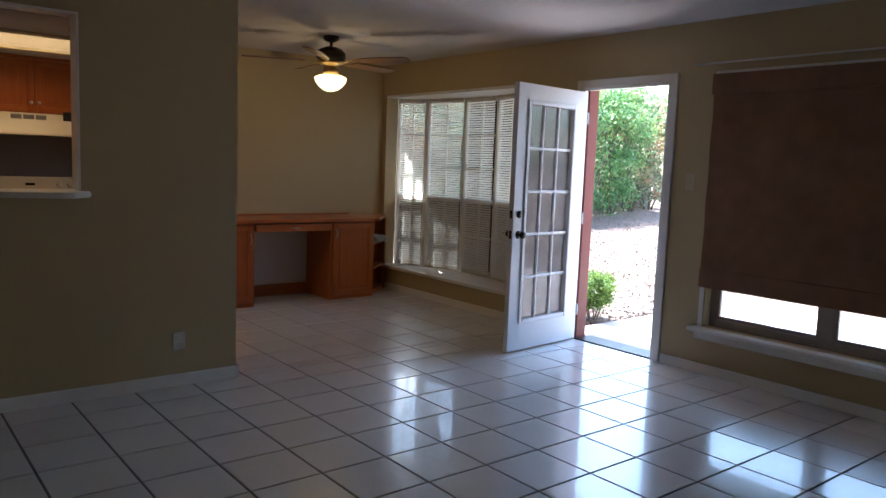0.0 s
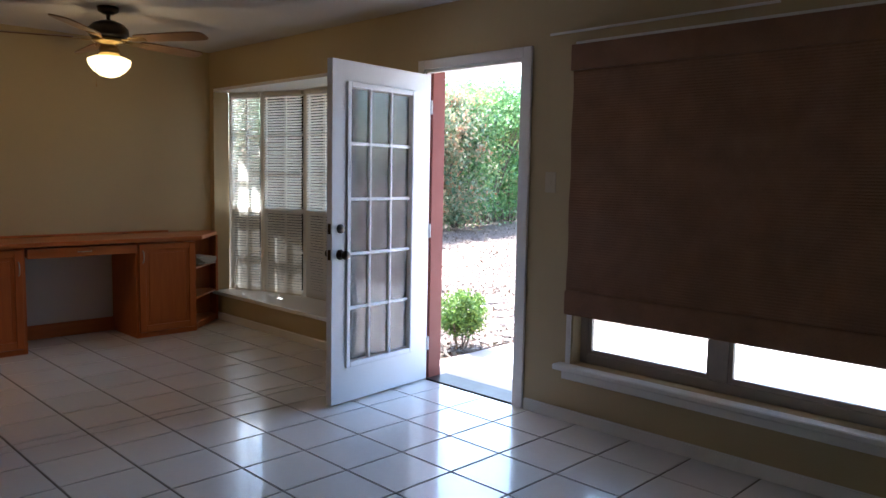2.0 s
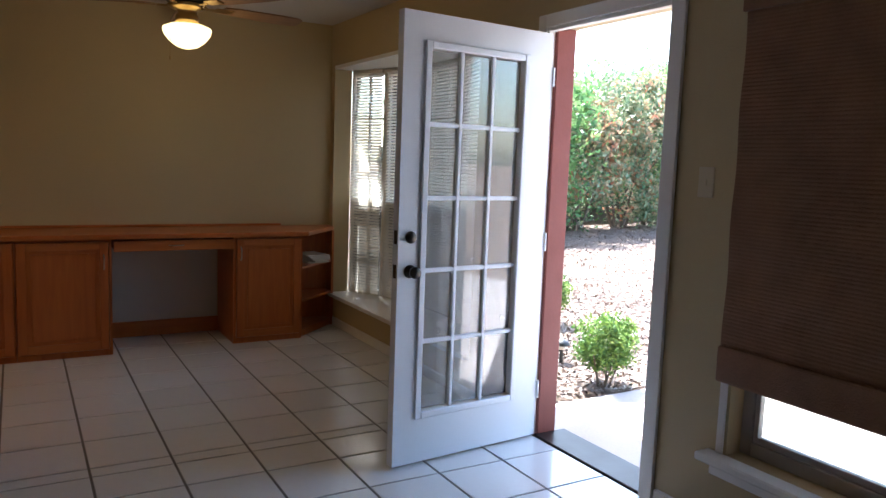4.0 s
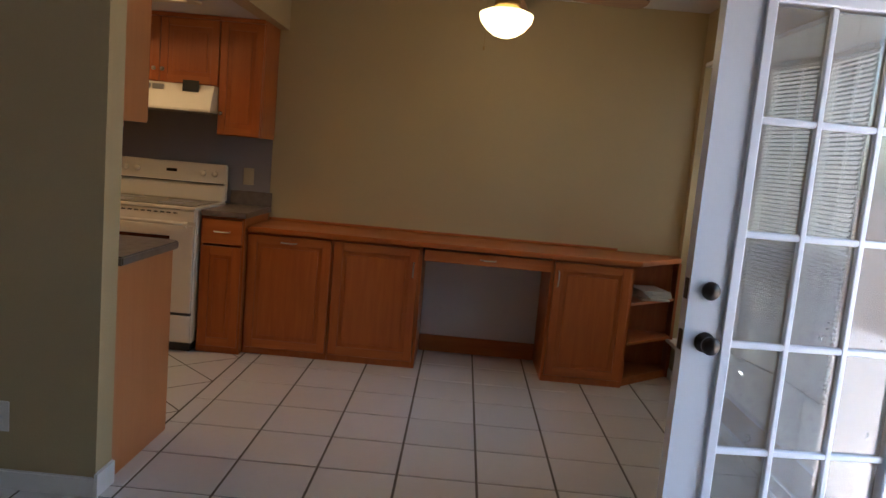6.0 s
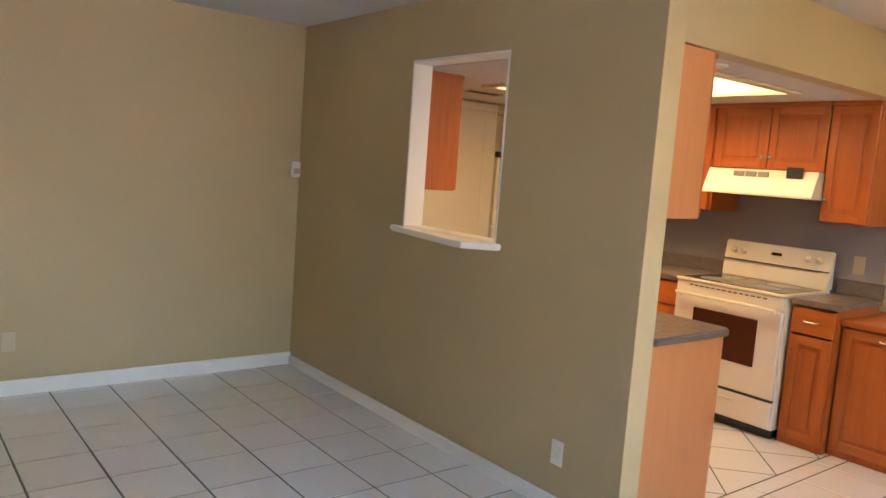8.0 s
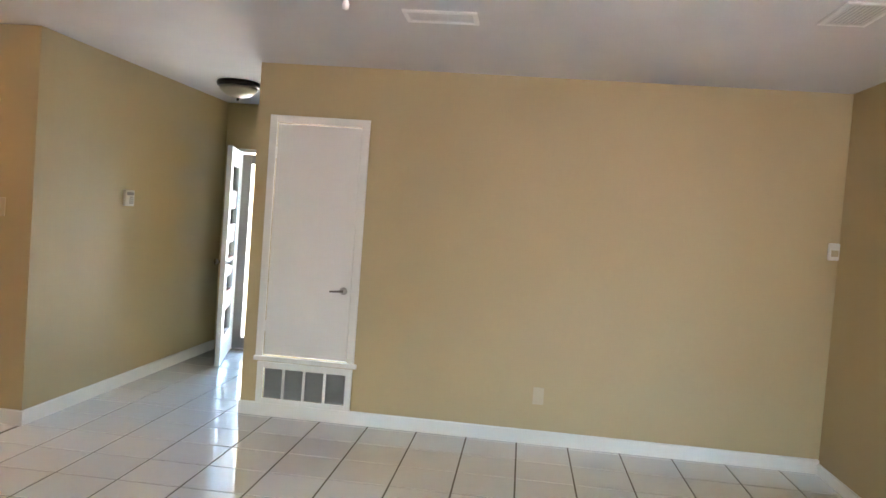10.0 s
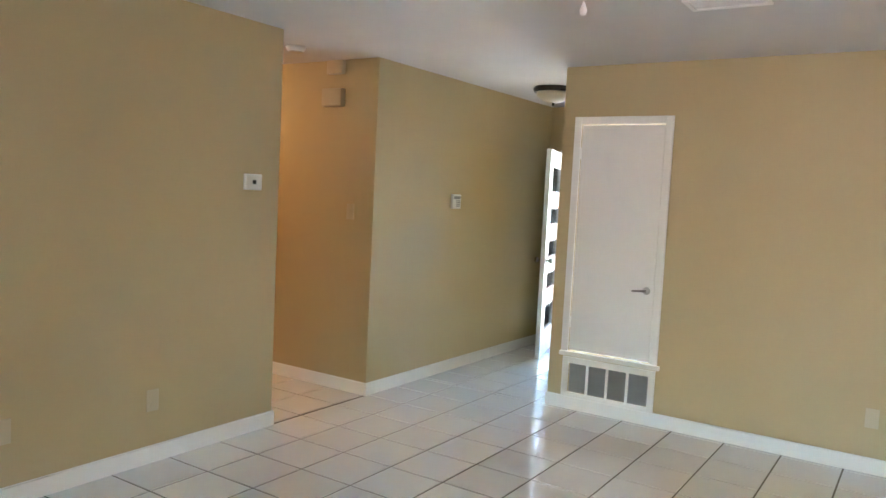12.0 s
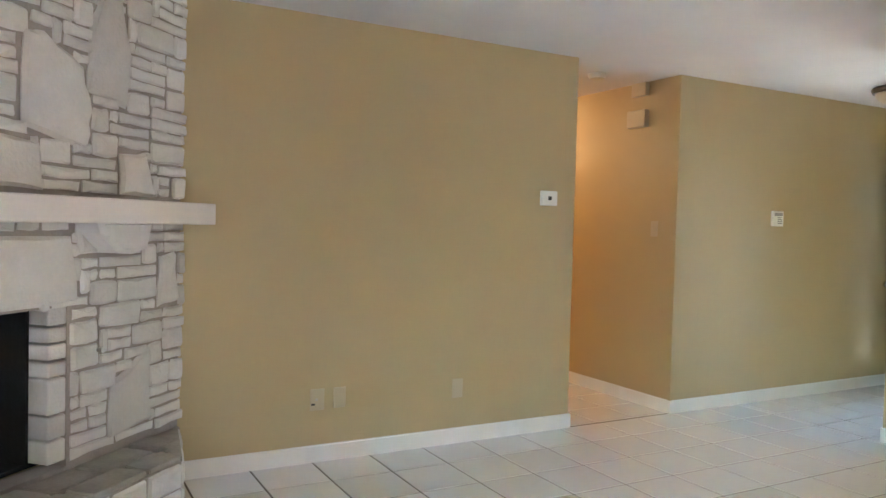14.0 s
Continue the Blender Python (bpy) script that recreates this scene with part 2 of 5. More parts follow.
def slab(axis, at, thick, a0, a1, z0, z1, holes=()):
    """A wall with rectangular openings through it. axis: 'x' for a wall that runs along x (its face at y = at)."""
    us = sorted({a0, a1, *[h[0] for h in holes], *[h[1] for h in holes]})
    zs = sorted({z0, z1, *[h[2] for h in holes], *[h[3] for h in holes]})
    solid = [[not any(h[0] <= (u0 + u1) / 2 <= h[1] and h[2] <= (v0 + v1) / 2 <= h[3] for h in holes) for v0, v1 in zip(zs, zs[1:])] for u0, u1 in zip(us, us[1:])]
    bm = bmesh.new()
    verts = {}

    def p(u, w, z):
        key = (u, w, z)
        if key not in verts:
            verts[key] = bm.verts.new((u, w, z) if axis == "x" else (w, u, z))
        return verts[key]

    w0, w1 = at, at + thick
    nu, nz = len(us) - 1, len(zs) - 1
    ok = lambda i, j: 0 <= i < nu and 0 <= j < nz and solid[i][j]
    for i in range(nu):
        for j in range(nz):
            if not solid[i][j]:
                continue
            u0, u1, v0, v1 = us[i], us[i + 1], zs[j], zs[j + 1]
            bm.faces.new((p(u0, w0, v0), p(u1, w0, v0), p(u1, w0, v1), p(u0, w0, v1)))
            bm.faces.new((p(u0, w1, v0), p(u0, w1, v1), p(u1, w1, v1), p(u1, w1, v0)))
            if not ok(i - 1, j):
                bm.faces.new((p(u0, w0, v0), p(u0, w0, v1), p(u0, w1, v1), p(u0, w1, v0)))
            if not ok(i + 1, j):
                bm.faces.new((p(u1, w0, v0), p(u1, w1, v0), p(u1, w1, v1), p(u1, w0, v1)))
            if not ok(i, j - 1):
                bm.faces.new((p(u0, w0, v0), p(u0, w1, v0), p(u1, w1, v0), p(u1, w0, v0)))
            if not ok(i, j + 1):
                bm.faces.new((p(u0, w0, v1), p(u1, w0, v1), p(u1, w1, v1), p(u0, w1, v1)))
    bmesh.ops.recalc_face_normals(bm, faces=bm.faces)
    return bm


def structure(name, bm, mat, label="", category="wall"):
    return tagged(finish(name, bm, mat), label, category, kind="structure")


# ---- structure ----
SF = 2.10
DOOR = (3.82, 4.635)      # garden door opening along y
WIN = (1.79, 3.425)       # covered window
BAY = (5.24, 7.44)       # bay opening
LOWZ = -0.12
BOW = ((5.97, 7.44), (6.13, 7.1), (6.25, 6.6), (6.25, 6.1), (6.13, 5.6), (5.97, 5.24))   # the glass line of the bay
floor = structure("floor", box(-3.0, XG + 0.08, -3.4, YD, -0.1, -0.004), M_GROUT, "white glazed floor tiles with dark grout joints", "floor")
CEIL_T = 0.12


def prism(pts, z0, z1, bevel=0.0):
    bm = bmesh.new()
    lo = [bm.verts.new((x, y, z0)) for x, y in pts]
    hi = [bm.verts.new((x, y, z1)) for x, y in pts]
    bm.faces.new(lo)
    bm.faces.new(hi)
    for i in range(len(pts)):
        j = (i + 1) % len(pts)
        bm.faces.new((lo[i], lo[j], hi[j], hi[i]))
    bmesh.ops.recalc_face_normals(bm, faces=bm.faces)
    if bevel:
        bmesh.ops.bevel(bm, geom=list(bm.edges), offset=bevel, segments=2, affect="EDGES")
    return bm


# slab runs past the garden wall as an unseen eave that blocks sun
structure("ceiling", box(-3.0, XG + 0.9, -3.4, YD + 0.15, ZC, ZC + CEIL_T), M_CEIL, "off-white lightly textured plaster ceiling, run out as an unseen sun-blocking eave", "ceiling")
structure("wall_garden", slab("y", XG, GT, -0.2, YD + 0.15, LOWZ, ZC, [(*DOOR, -0.004, 2.04), (*WIN, 0.33, 2.06), (*BAY, 0.23, 2.115)]), M_WALL, "tan painted wall with garden door, window and bay")
structure("wall_desk", slab("x", YD, 0.15, -0.6, XG, LOWZ, ZC), M_WALL, "tan painted wall behind the built-in desk")
structure("wall_partition", slab("x", YK, KT, 0.0, XP, LOWZ, ZC, [(1.345, 2.16, 1.15, 2.12)]), M_WALL, "tan painted kitchen partition with a pass-through opening")
structure("wall_closet", slab("y", -0.12, 0.12, 1.10, YD, LOWZ, ZC, [(1.245, 1.84, 0.42, 2.035), (1.25, 1.845, 0.115, 0.34), (6.85, 7.49, -0.004, 2.02)]), M_WALL, "tan painted wall with a utility closet")
structure("wall_entry", slab("x", 1.10, 0.10, -3.0, -0.12, LOWZ, ZC), M_WALL, "tan painted side wall of the entry passage")
structure("wall_thermostat", slab("x", -0.12, 0.12, 1.685, XG, LOWZ, ZC), M_WALL, "tan painted wall carrying a thermostat")
structure("wall_hall_east", slab("y", 1.685, 0.12, -3.4, -0.12, LOWZ, ZC), M_WALL, "tan painted side wall of the hallway")
structure("wall_alarm", slab("x", -0.12, 0.12, -3.0, 0.755, LOWZ, ZC), M_WALL, "tan painted wall carrying an alarm keypad")
structure("wall_hall_west", slab("y", 0.635, 0.12, -3.4, -0.12, LOWZ, ZC), M_WALL, "tan painted hallway wall with door chimes")
structure("wall_hall_back", slab("x", -3.4, 0.12, 0.635, 1.805, LOWZ, ZC), M_WALL, "tan painted wall closing the hallway")
structure("wall_front", slab("y", -2.22, 0.12, 0.0, 1.1, LOWZ, ZC, [(0.12, 1.02, -0.004, 2.0)]), M_WALL, "tan painted wall round the front door")
structure("wall_splash", box(0.6, 2.98, YD - 0.006, YD - 0.001, 0.9, SF), M_SPLASH, "grey painted wall behind the kitchen range")


def ceiling_with_hole():
    x0, x1, y0, y1 = 0.0, XP - 0.102, YK + KT, YD - 0.002
    hx0, hx1, hy0, hy1 = 1.03, 2.68, 5.86, 6.66
    bm = bmesh.new()
    for b in ((x0, hx0, y0, y1), (hx1, x1, y0, y1), (hx0, hx1, y0, hy0), (hx0, hx1, hy1, y1)):
        add_box(bm, *b, SF, SF + 0.02)
    for b in ((hx0 - 0.02, hx0, hy0, hy1), (hx1, hx1 + 0.02, hy0, hy1), (hx0, hx1, hy0 - 0.02, hy0), (hx0, hx1, hy1, hy1 + 0.02)):
        add_box(bm, *b, SF + 0.021, ZC - 0.06)
    add_box(bm, hx0, hx1, hy0, hy1, ZC - 0.06, ZC - 0.03)
    return bm


structure("kitchen_ceiling", ceiling_with_hole(), M_CEIL, "white lowered kitchen ceiling with a recessed light well", "ceiling")
structure("bulkhead", box(XP - 0.1, XP, YK + KT + 0.001, YD - 0.002, SF, ZC - 0.001), M_WALL, "tan painted bulkhead over the kitchen opening")

# ceiling of the bay, its roof and the wall below it
bay_floor = [(XG + 0.001, BAY[0]), (XG + 0.001, BAY[1])] + [(x + 0.05, y) for x, y in BOW]
structure("bay_sill", prism([(XG - 0.035, BAY[0] + 0.002), (XG - 0.035, BAY[1] - 0.002)] + [(x + 0.02, y - 0.003 * s) for (x, y), s in zip(BOW, (1, 0, 0, 0, 0, -1))], 0.232, 0.262, 0.004), M_WHITE, "white painted deep bay window sill", "window sill")
structure("bay_head", prism(bay_floor, 2.087, 2.113), M_WHITE, "white painted underside of the bay window head", "trim")
structure("bay_base", prism([(XG + GT + 0.002, BAY[0] - 0.05), (XG + GT + 0.002, BAY[1] + 0.05)] + [(x + 0.10, y) for x, y in BOW], LOWZ, 0.228), M_CONC, "pale masonry base below the bay window", "wall")
# unseen roof; the wide overhang is added to keep sun off the blinds
structure("bay_shading_roof", prism([(XG + GT + 0.002, BAY[0] - 0.25), (XG + GT + 0.002, BAY[1] + 0.25)] + [(x + 0.34, y + (y - 6.34) * 0.22) for x, y in BOW], 2.117, 2.32), M_WHITE, "white painted unseen bay roof overhanging to shade the blinds", "roof")


def segment(a, b):
    d = Vector((b[0] - a[0], b[1] - a[1], 0))
    return math.degrees(math.atan2(d.y, d.x)), d.length


for i, (a, b) in enumerate(zip(BOW, BOW[1:])):
    turn, ln = segment(a, b)
    w = thing("bay_window", "white double-hung bay window with small panes and a lowered blind", "window", "bay windows", (a[0], a[1], 0), turn)
    f = bmesh.new()
    for q in ((0, 0.035, 0.263, 2.086), (ln - 0.035, ln, 0.263, 2.086), (0.035, ln - 0.035, 0.263, 0.31), (0.035, ln - 0.035, 2.045, 2.086), (0.035, ln - 0.035, 1.0, 1.04)):
        add_box(f, q[0], q[1], 0.0, 0.045, q[2], q[3], 0.003)
    part("window_frame", f, M_WHITE, w)
    mun = bmesh.new()
    for z in (0.65, 1.36, 1.70):
        add_box(mun, 0.035, ln - 0.035, 0.012, 0.030, z - 0.009, z + 0.009)
    for s0, s1 in ((0.31, 1.0), (1.04, 2.045)):
        add_box(mun, ln / 2 - 0.009, ln / 2 + 0.009, 0.0105, 0.0315, s0, s1)
    part("muntins", mun, M_WHITE, w)
    for s0, s1 in ((0.31, 1.0), (1.04, 2.045)):
        g = part("pane", box(0.036, ln - 0.036, 0.019, 0.022, s0, s1), M_GLASS, w)
        g.visible_shadow = False
    sc = part("insect_screen", box(0.036, ln - 0.036, 0.047, 0.049, 0.30, 1.02), M_GLASS, w, "dark insect screen mesh")
    bl = thing("window_blind", "white mini blind with narrow slats lowered in the bay window", "blind", "bay window blinds", (a[0], a[1], 0), turn)
    sl = bmesh.new()
    n = 74
    for k in range(n):
        z = 0.285 + k * (2.055 - 0.285) / n
        vs = [sl.verts.new((u, w_, z + dz)) for u, w_, dz in ((0.03, -0.029, -0.0098), (ln - 0.03, -0.029, -0.0098), (ln - 0.03, -0.011, 0.0080), (0.03, -0.011, 0.0080))]
        sl.faces.new(vs)
    slats = part("slats", sl, M_SLAT, bl)
    part("head_rail", box(0.03, ln - 0.03, -0.034, -0.004, 2.056, 2.085, 0.002), M_SLAT, bl)
    part("bottom_rail", box(0.03, ln - 0.03, -0.028, -0.008, 0.268, 0.280, 0.002), M_SLAT, bl)
    part("cord", cyl(0.0012, (0.06, -0.032, 0.9), (0.06, -0.032, 2.055), 6), M_SLAT, bl)


# screens: a fine dark mesh, see-through
def screen_material():
    m = bpy.data.materials.new("insect_screen_mesh")
    m.use_nodes = True
    n, l = m.node_tree.nodes, m.node_tree.links
    n.remove(n["Principled BSDF"])
    a, b, x = n.new("ShaderNodeBsdfTransparent"), n.new("ShaderNodeBsdfDiffuse"), n.new("ShaderNodeMixShader")
    b.inputs[0].default_value = (0.05, 0.045, 0.04, 1)
    x.inputs[0].default_value = 0.74
    l.new(a.outputs[0], x.inputs[1])
    l.new(b.outputs[0], x.inputs[2])
    l.new(x.outputs[0], n["Material Output"].inputs[0])
    return m


M_SCREEN = screen_material()
for o in scene.objects:
    if o.name.startswith("insect_screen"):
        o.data.materials[0] = M_SCREEN

# ---- skirtings and trim ----
SK = 0.095


def baseboard(x0, x1, y0, y1, h=SK):
    bm = box(x0, x1, y0, y1, 0.0, h)
    es = [e for e in bm.edges if all(v.co.z > h - 1e-4 for v in e.verts)]
    bmesh.ops.bevel(bm, geom=es, offset=0.007, segments=2, affect="EDGES")
    structure("baseboard", bm, M_WHITE, "white painted baseboard along the wall", "baseboard")


T = 0.014
baseboard(0.001, T, 1.10, YK)
baseboard(T, XP, YK - T, YK - 0.001, 0.075)
baseboard(XP + 0.001, XP + T, YK - T, YK + KT)
baseboard(1.685 - T, 4.15, 0.001, T)
baseboard(1.685 - T, 1.684, -3.28, 0.001)
baseboard(0.756, 0.755 + T, -3.28, T)
baseboard(-2.09, 0.755, 0.001, T)
baseboard(-2.09, 0.0, 1.10 - T, 1.099)
baseboard(XG - T, XG - 0.001, 1.70, DOOR[0] - 0.07, 0.07)
baseboard(XG - T, XG - 0.001, DOOR[1] + 0.07, YD, 0.07)


def casing(name, axis, at, out, a0, a1, z0, z1, w=0.06, bottom=False, mat=None, label="white painted door casing"):
    """Flat trim round an opening, on the face at = at, standing out by out."""
    bm = bmesh.new()
    lo, hi = sorted((at, at + out))
    pieces = [(a0 - w, a0, z0, z1 + w), (a1, a1 + w, z0, z1 + w), (a0, a1, z1, z1 + w)]
    if bottom:
        pieces.append((a0, a1, z0, z0 + w))
    for u0, u1, v0, v1 in pieces:
        if axis == "y":
            add_box(bm, lo, hi, u0, u1, v0, v1, 0.003)
        else:
            add_box(bm, u0, u1, lo, hi, v0, v1, 0.003)
    return structure(name, bm, mat or M_WHITE, label, "trim")


casing("door_trim", "y", XG - 0.001, -0.018, DOOR[0], DOOR[1], 0.0, 2.04)
jam = bmesh.new()
for y0, y1 in ((DOOR[0] + 0.001, DOOR[0] + 0.02), (DOOR[1] - 0.02, DOOR[1] - 0.001)):
    add_box(jam, XG - 0.01, XG + (0.085 if y0 < 4.2 else 0.027), y0, y1, 0.0, 2.039, 0.002)
add_box(jam, XG - 0.01, XG + 0.027, DOOR[0] + 0.02, DOOR[1] - 0.02, 2.02, 2.039, 0.002)
structure("door_jamb", jam, M_WHITE, "white painted jamb of the garden door", "door frame")
red = bmesh.new()
add_box(red, XG + 0.028, XG + 0.140, DOOR[1] - 0.04, DOOR[1] - 0.001, -0.02, 2.039, 0.003)
structure("outer_jamb", red, M_REDJAMB, "dark red painted outer door post", "door frame")
wj = bmesh.new()
add_box(wj, XG + 0.086, XG + GT + 0.03, DOOR[0] + 0.001, DOOR[0] + 0.03, -0.02, 2.039, 0.003)
structure("outer_jamb_white", wj, M_WHITE, "grey-white painted outer door post", "door frame")
structure("threshold", box(XG + 0.005, XG + GT + 0.05, DOOR[0] + 0.031, DOOR[1] - 0.041, -0.03, 0.008, 0.003), M_BRONZE, "dark metal threshold of the garden door", "threshold")

# ---- garden door ----
HINGE = (XG - 0.005, 4.585, 0.0)
DW, DT = 0.845, 0.044
gd = thing("garden_door", "white glazed door with fifteen panes standing open into the room", "door", at=HINGE, turn=5.3)
gx0, gx1, gz0, gz1 = -0.709, -0.175, 0.245, 1.860
leaf = bmesh.new()
for b in ((-DW, gx0, 0.012, 2.004), (gx1, -0.002, 0.012, 2.004), (gx0, gx1, 0.012, gz0), (gx0, gx1, gz1, 2.004)):
    add_box(leaf, b[0], b[1], 0.0, DT, b[2], b[3])
bmesh.ops.remove_doubles(leaf, verts=leaf.verts, dist=1e-5)
part("leaf", leaf, M_DOORWHITE, gd)
mould = bmesh.new()
for y0, y1 in ((-0.012, 0.0), (DT, DT + 0.012)):
    for b in ((gx0 - 0.028, gx0 + 0.004, gz0 - 0.028, gz1 + 0.028), (gx1 - 0.004, gx1 + 0.028, gz0 - 0.028, gz1 + 0.028), (gx0 + 0.004, gx1 - 0.004, gz0 - 0.028, gz0 + 0.004), (gx0 + 0.004, gx1 - 0.004, gz1 - 0.004, gz1 + 0.028)):
        add_box(mould, b[0], b[1], y0, y1, b[2], b[3], 0.004)
part("glazing_frame", mould, M_DOORWHITE, gd)
pw, ph = (gx1 - gx0) / 3, (gz1 - gz0) / 5
for i in (1, 2):
    part("muntin", box(gx0 + i * pw - 0.010, gx0 + i * pw + 0.010, 0.006, DT - 0.006, gz0, gz1, 0.004), M_DOORWHITE, gd)
for k in range(1, 5):
    part("muntin", box(gx0, gx1, 0.0075, DT - 0.0075, gz0 + k * ph - 0.010, gz0 + k * ph + 0.010, 0.004), M_DOORWHITE, gd)
# the denser film paints a pale outdoor reflection into the door panes
M_DOORGLASS = glass("door_glass_painted_haze", (0.84, 0.86, 0.85), 0.015, 0.15)


def add_rings(m):
    """Faint pale rings on the lower panes of the door, added to the film."""
    n, l = m.node_tree.nodes, m.node_tree.links
    g, vo = n.new("ShaderNodeNewGeometry"), n.new("ShaderNodeTexVoronoi")
    flat, sep = n.new("ShaderNodeVectorMath"), n.new("ShaderNodeSeparateXYZ")
    flat.operation = "MULTIPLY"
    flat.inputs[1].default_value = (1, 0, 1)
    l.new(g.outputs["Position"], flat.inputs[0])
    l.new(flat.outputs[0], vo.inputs["Vector"])
    l.new(g.outputs["Position"], sep.inputs[0])
    vo.inputs["Scale"].default_value, vo.inputs["Randomness"].default_value = 25.0, 0.45
    ring, low, both, add = n.new("ShaderNodeMath"), n.new("ShaderNodeMapRange"), n.new("ShaderNodeMath"), n.new("ShaderNodeMath")
    ring.operation = "COMPARE"
    ring.inputs[1].default_value, ring.inputs[2].default_value = 0.27, 0.055
    l.new(vo.outputs["Distance"], ring.inputs[0])
    low.inputs[1].default_value, low.inputs[2].default_value = 1.30, 1.10
    low.inputs[3].default_value, low.inputs[4].default_value = 0.0, 0.07
    l.new(sep.outputs["Z"], low.inputs[0])
    both.operation = "MULTIPLY"
    l.new(ring.outputs[0], both.inputs[0])
    l.new(low.outputs[0], both.inputs[1])
    film = next(x for x in n if x.type == "MIX_SHADER" and x.inputs[2].links and x.inputs[2].links[0].from_node.type == "BSDF_DIFFUSE")
    add.operation = "ADD"
    l.new(film.inputs[0].links[0].from_socket, add.inputs[0])
    l.new(both.outputs[0], add.inputs[1])
    l.new(add.outputs[0], film.inputs[0])


add_rings(M_DOORGLASS)
for i in range(3):
    for k in range(5):
        p = part("pane", box(gx0 + i * pw + 0.010, gx0 + (i + 1) * pw - 0.010, DT / 2 - 0.0015, DT / 2 + 0.0015, gz0 + k * ph + 0.010, gz0 + (k + 1) * ph - 0.010), M_DOORGLASS, gd)
        p.visible_shadow = False


def knob(parent, x, z, side, depth, r=0.027, name="door_knob", mat=None, axis="y"):
    """A turned knob with its rose, standing out along local y (side: +1 or -1)."""
    k = lathe([(0.001, 0), (r * 1.1, 0), (r * 1.1, 0.006), (r * 0.45, 0.010), (r * 0.40, 0.028), (r * 0.9, 0.036), (r, 0.050), (r * 0.8, 0.062), (0.001, 0.066)], 20)
    k.transform(Matrix.Rotation(radians(-90 * side), 4, "X"))
    k.transform(Matrix.Translation((x, depth, z)))
    return part(name, k, mat or M_BRONZE, parent, smooth=True)


knob(gd, -DW + 0.062, 0.895, -1, 0.0)
knob(gd, -DW + 0.062, 0.895, 1, DT)
for side, dep in ((-1, 0.0), (1, DT)):
    d = lathe([(0.001, 0), (0.027, 0), (0.027, 0.008), (0.022, 0.018), (0.001, 0.02)], 20)
    d.transform(Matrix.Rotation(radians(-90 * side), 4, "X"))
    d.transform(Matrix.Translation((-DW + 0.062, dep, 1.045)))
    part("deadbolt", d, M_BRONZE, gd, smooth=True)
for z in (0.895, 1.045):
    part("latch_plate", box(-DW - 0.002, -DW + 0.001, 0.010, DT - 0.010, z - 0.03, z + 0.03), M_BRONZE, gd)
for z in (0.25, 1.0, 1.8):
    part("hinge", cyl(0.007, (0.004, -0.006, z - 0.045), (0.004, -0.006, z + 0.045), 10), M_DOORWHITE, gd)

# ---- covered window ----
win = thing("window", "bronze metal sliding window mostly covered by a brown shade", "window", at=(XG, 0, 0))
f = bmesh.new()
for y0, y1, z0, z1 in ((WIN[0] + 0.002, WIN[0] + 0.05, 0.332, 2.058), (WIN[1] - 0.05, WIN[1] - 0.002, 0.332, 2.058), (WIN[0] + 0.05, WIN[1] - 0.05, 0.332, 0.385), (WIN[0] + 0.05, WIN[1] - 0.05, 2.0, 2.058), (2.575, 2.665, 0.385, 2.0)):
    add_box(f, 0.07, 0.12, y0, y1, z0, z1, 0.003)
part("window_frame", f, M_ALU, win)
f = bmesh.new()
for y0, y1 in ((WIN[0] + 0.051, 2.574), (2.666, WIN[1] - 0.051)):
    for b in ((y0, y0 + 0.02, 0.386, 1.999), (y1 - 0.02, y1, 0.386, 1.999), (y0 + 0.02, y1 - 0.02, 0.386, 0.410), (y0 + 0.02, y1 - 0.02, 1.975, 1.999)):
        add_box(f, 0.078, 0.106, *b, 0.002)
part("sash", f, M_ALU, win)
for y0, y1 in ((WIN[0] + 0.07, 2.555), (2.685, WIN[1] - 0.07)):
    p = part("pane", box(0.090, 0.094, y0, y1, 0.40, 1.98), M_GLASS, win)
    p.visible_shadow = False
structure("window_sill", box(XG - 0.075, XG + 0.068, WIN[0] - 0.085, WIN[1] + 0.085, 0.298, 0.329, 0.006), M_WHITE, "white painted window sill under the brown shade", "window sill")
structure("window_apron", box(XG - 0.016, XG - 0.001, WIN[0] - 0.06, WIN[1] + 0.06, 0.24, 0.297, 0.003), M_WHITE, "white painted apron under the window sill", "trim")
casing("window_trim", "y", XG - 0.001, -0.012, WIN[0], WIN[1] + 0.01, 0.331, 2.06, 0.03, label="white painted window casing")
structure("picture_rail", box(XG - 0.012, XG - 0.001, 2.40, 3.64, 2.140, 2.152, 0.002), M_WHITE, "thin white strip above the brown shade", "trim")

shade = thing("woven_shade", "dark brown woven reed shade lowered over the window", "window shade", at=(XG, 0, 0))
sb = bmesh.new()
rows = 96
y0, y1, za, zb = WIN[0] - 0.045, WIN[1] + 0.025, 0.70, 2.04
prev = None
for k in range(rows * 2 + 1):
    z = za + (zb - za) * k / (rows * 2)
    x = -0.040 - (0.0014 if k % 2 else 0.0) - 0.004 * math.sin(k * 0.11)
    cur = [sb.verts.new((x, y0 + (y1 - y0) * j / 12, z + 0.0015 * math.sin(j * 1.7 + k))) for j in range(13)]
    if prev:
        for j in range(12):
            sb.faces.new((prev[j], prev[j + 1], cur[j + 1], cur[j]))
    prev = cur
body = part("shade_panel", sb, M_SHADE, shade)
sol = body.modifiers.new("thick", "SOLIDIFY")
sol.thickness = 0.003
part("valance", box(-0.066, -0.050, y0 - 0.006, y1 + 0.006, 1.93, 2.065, 0.003), M_SHADE, shade)
part("hem", box(-0.064, -0.034, y0 - 0.002, y1 + 0.002, 0.615, 0.75, 0.010, 2), M_SHADE, shade)
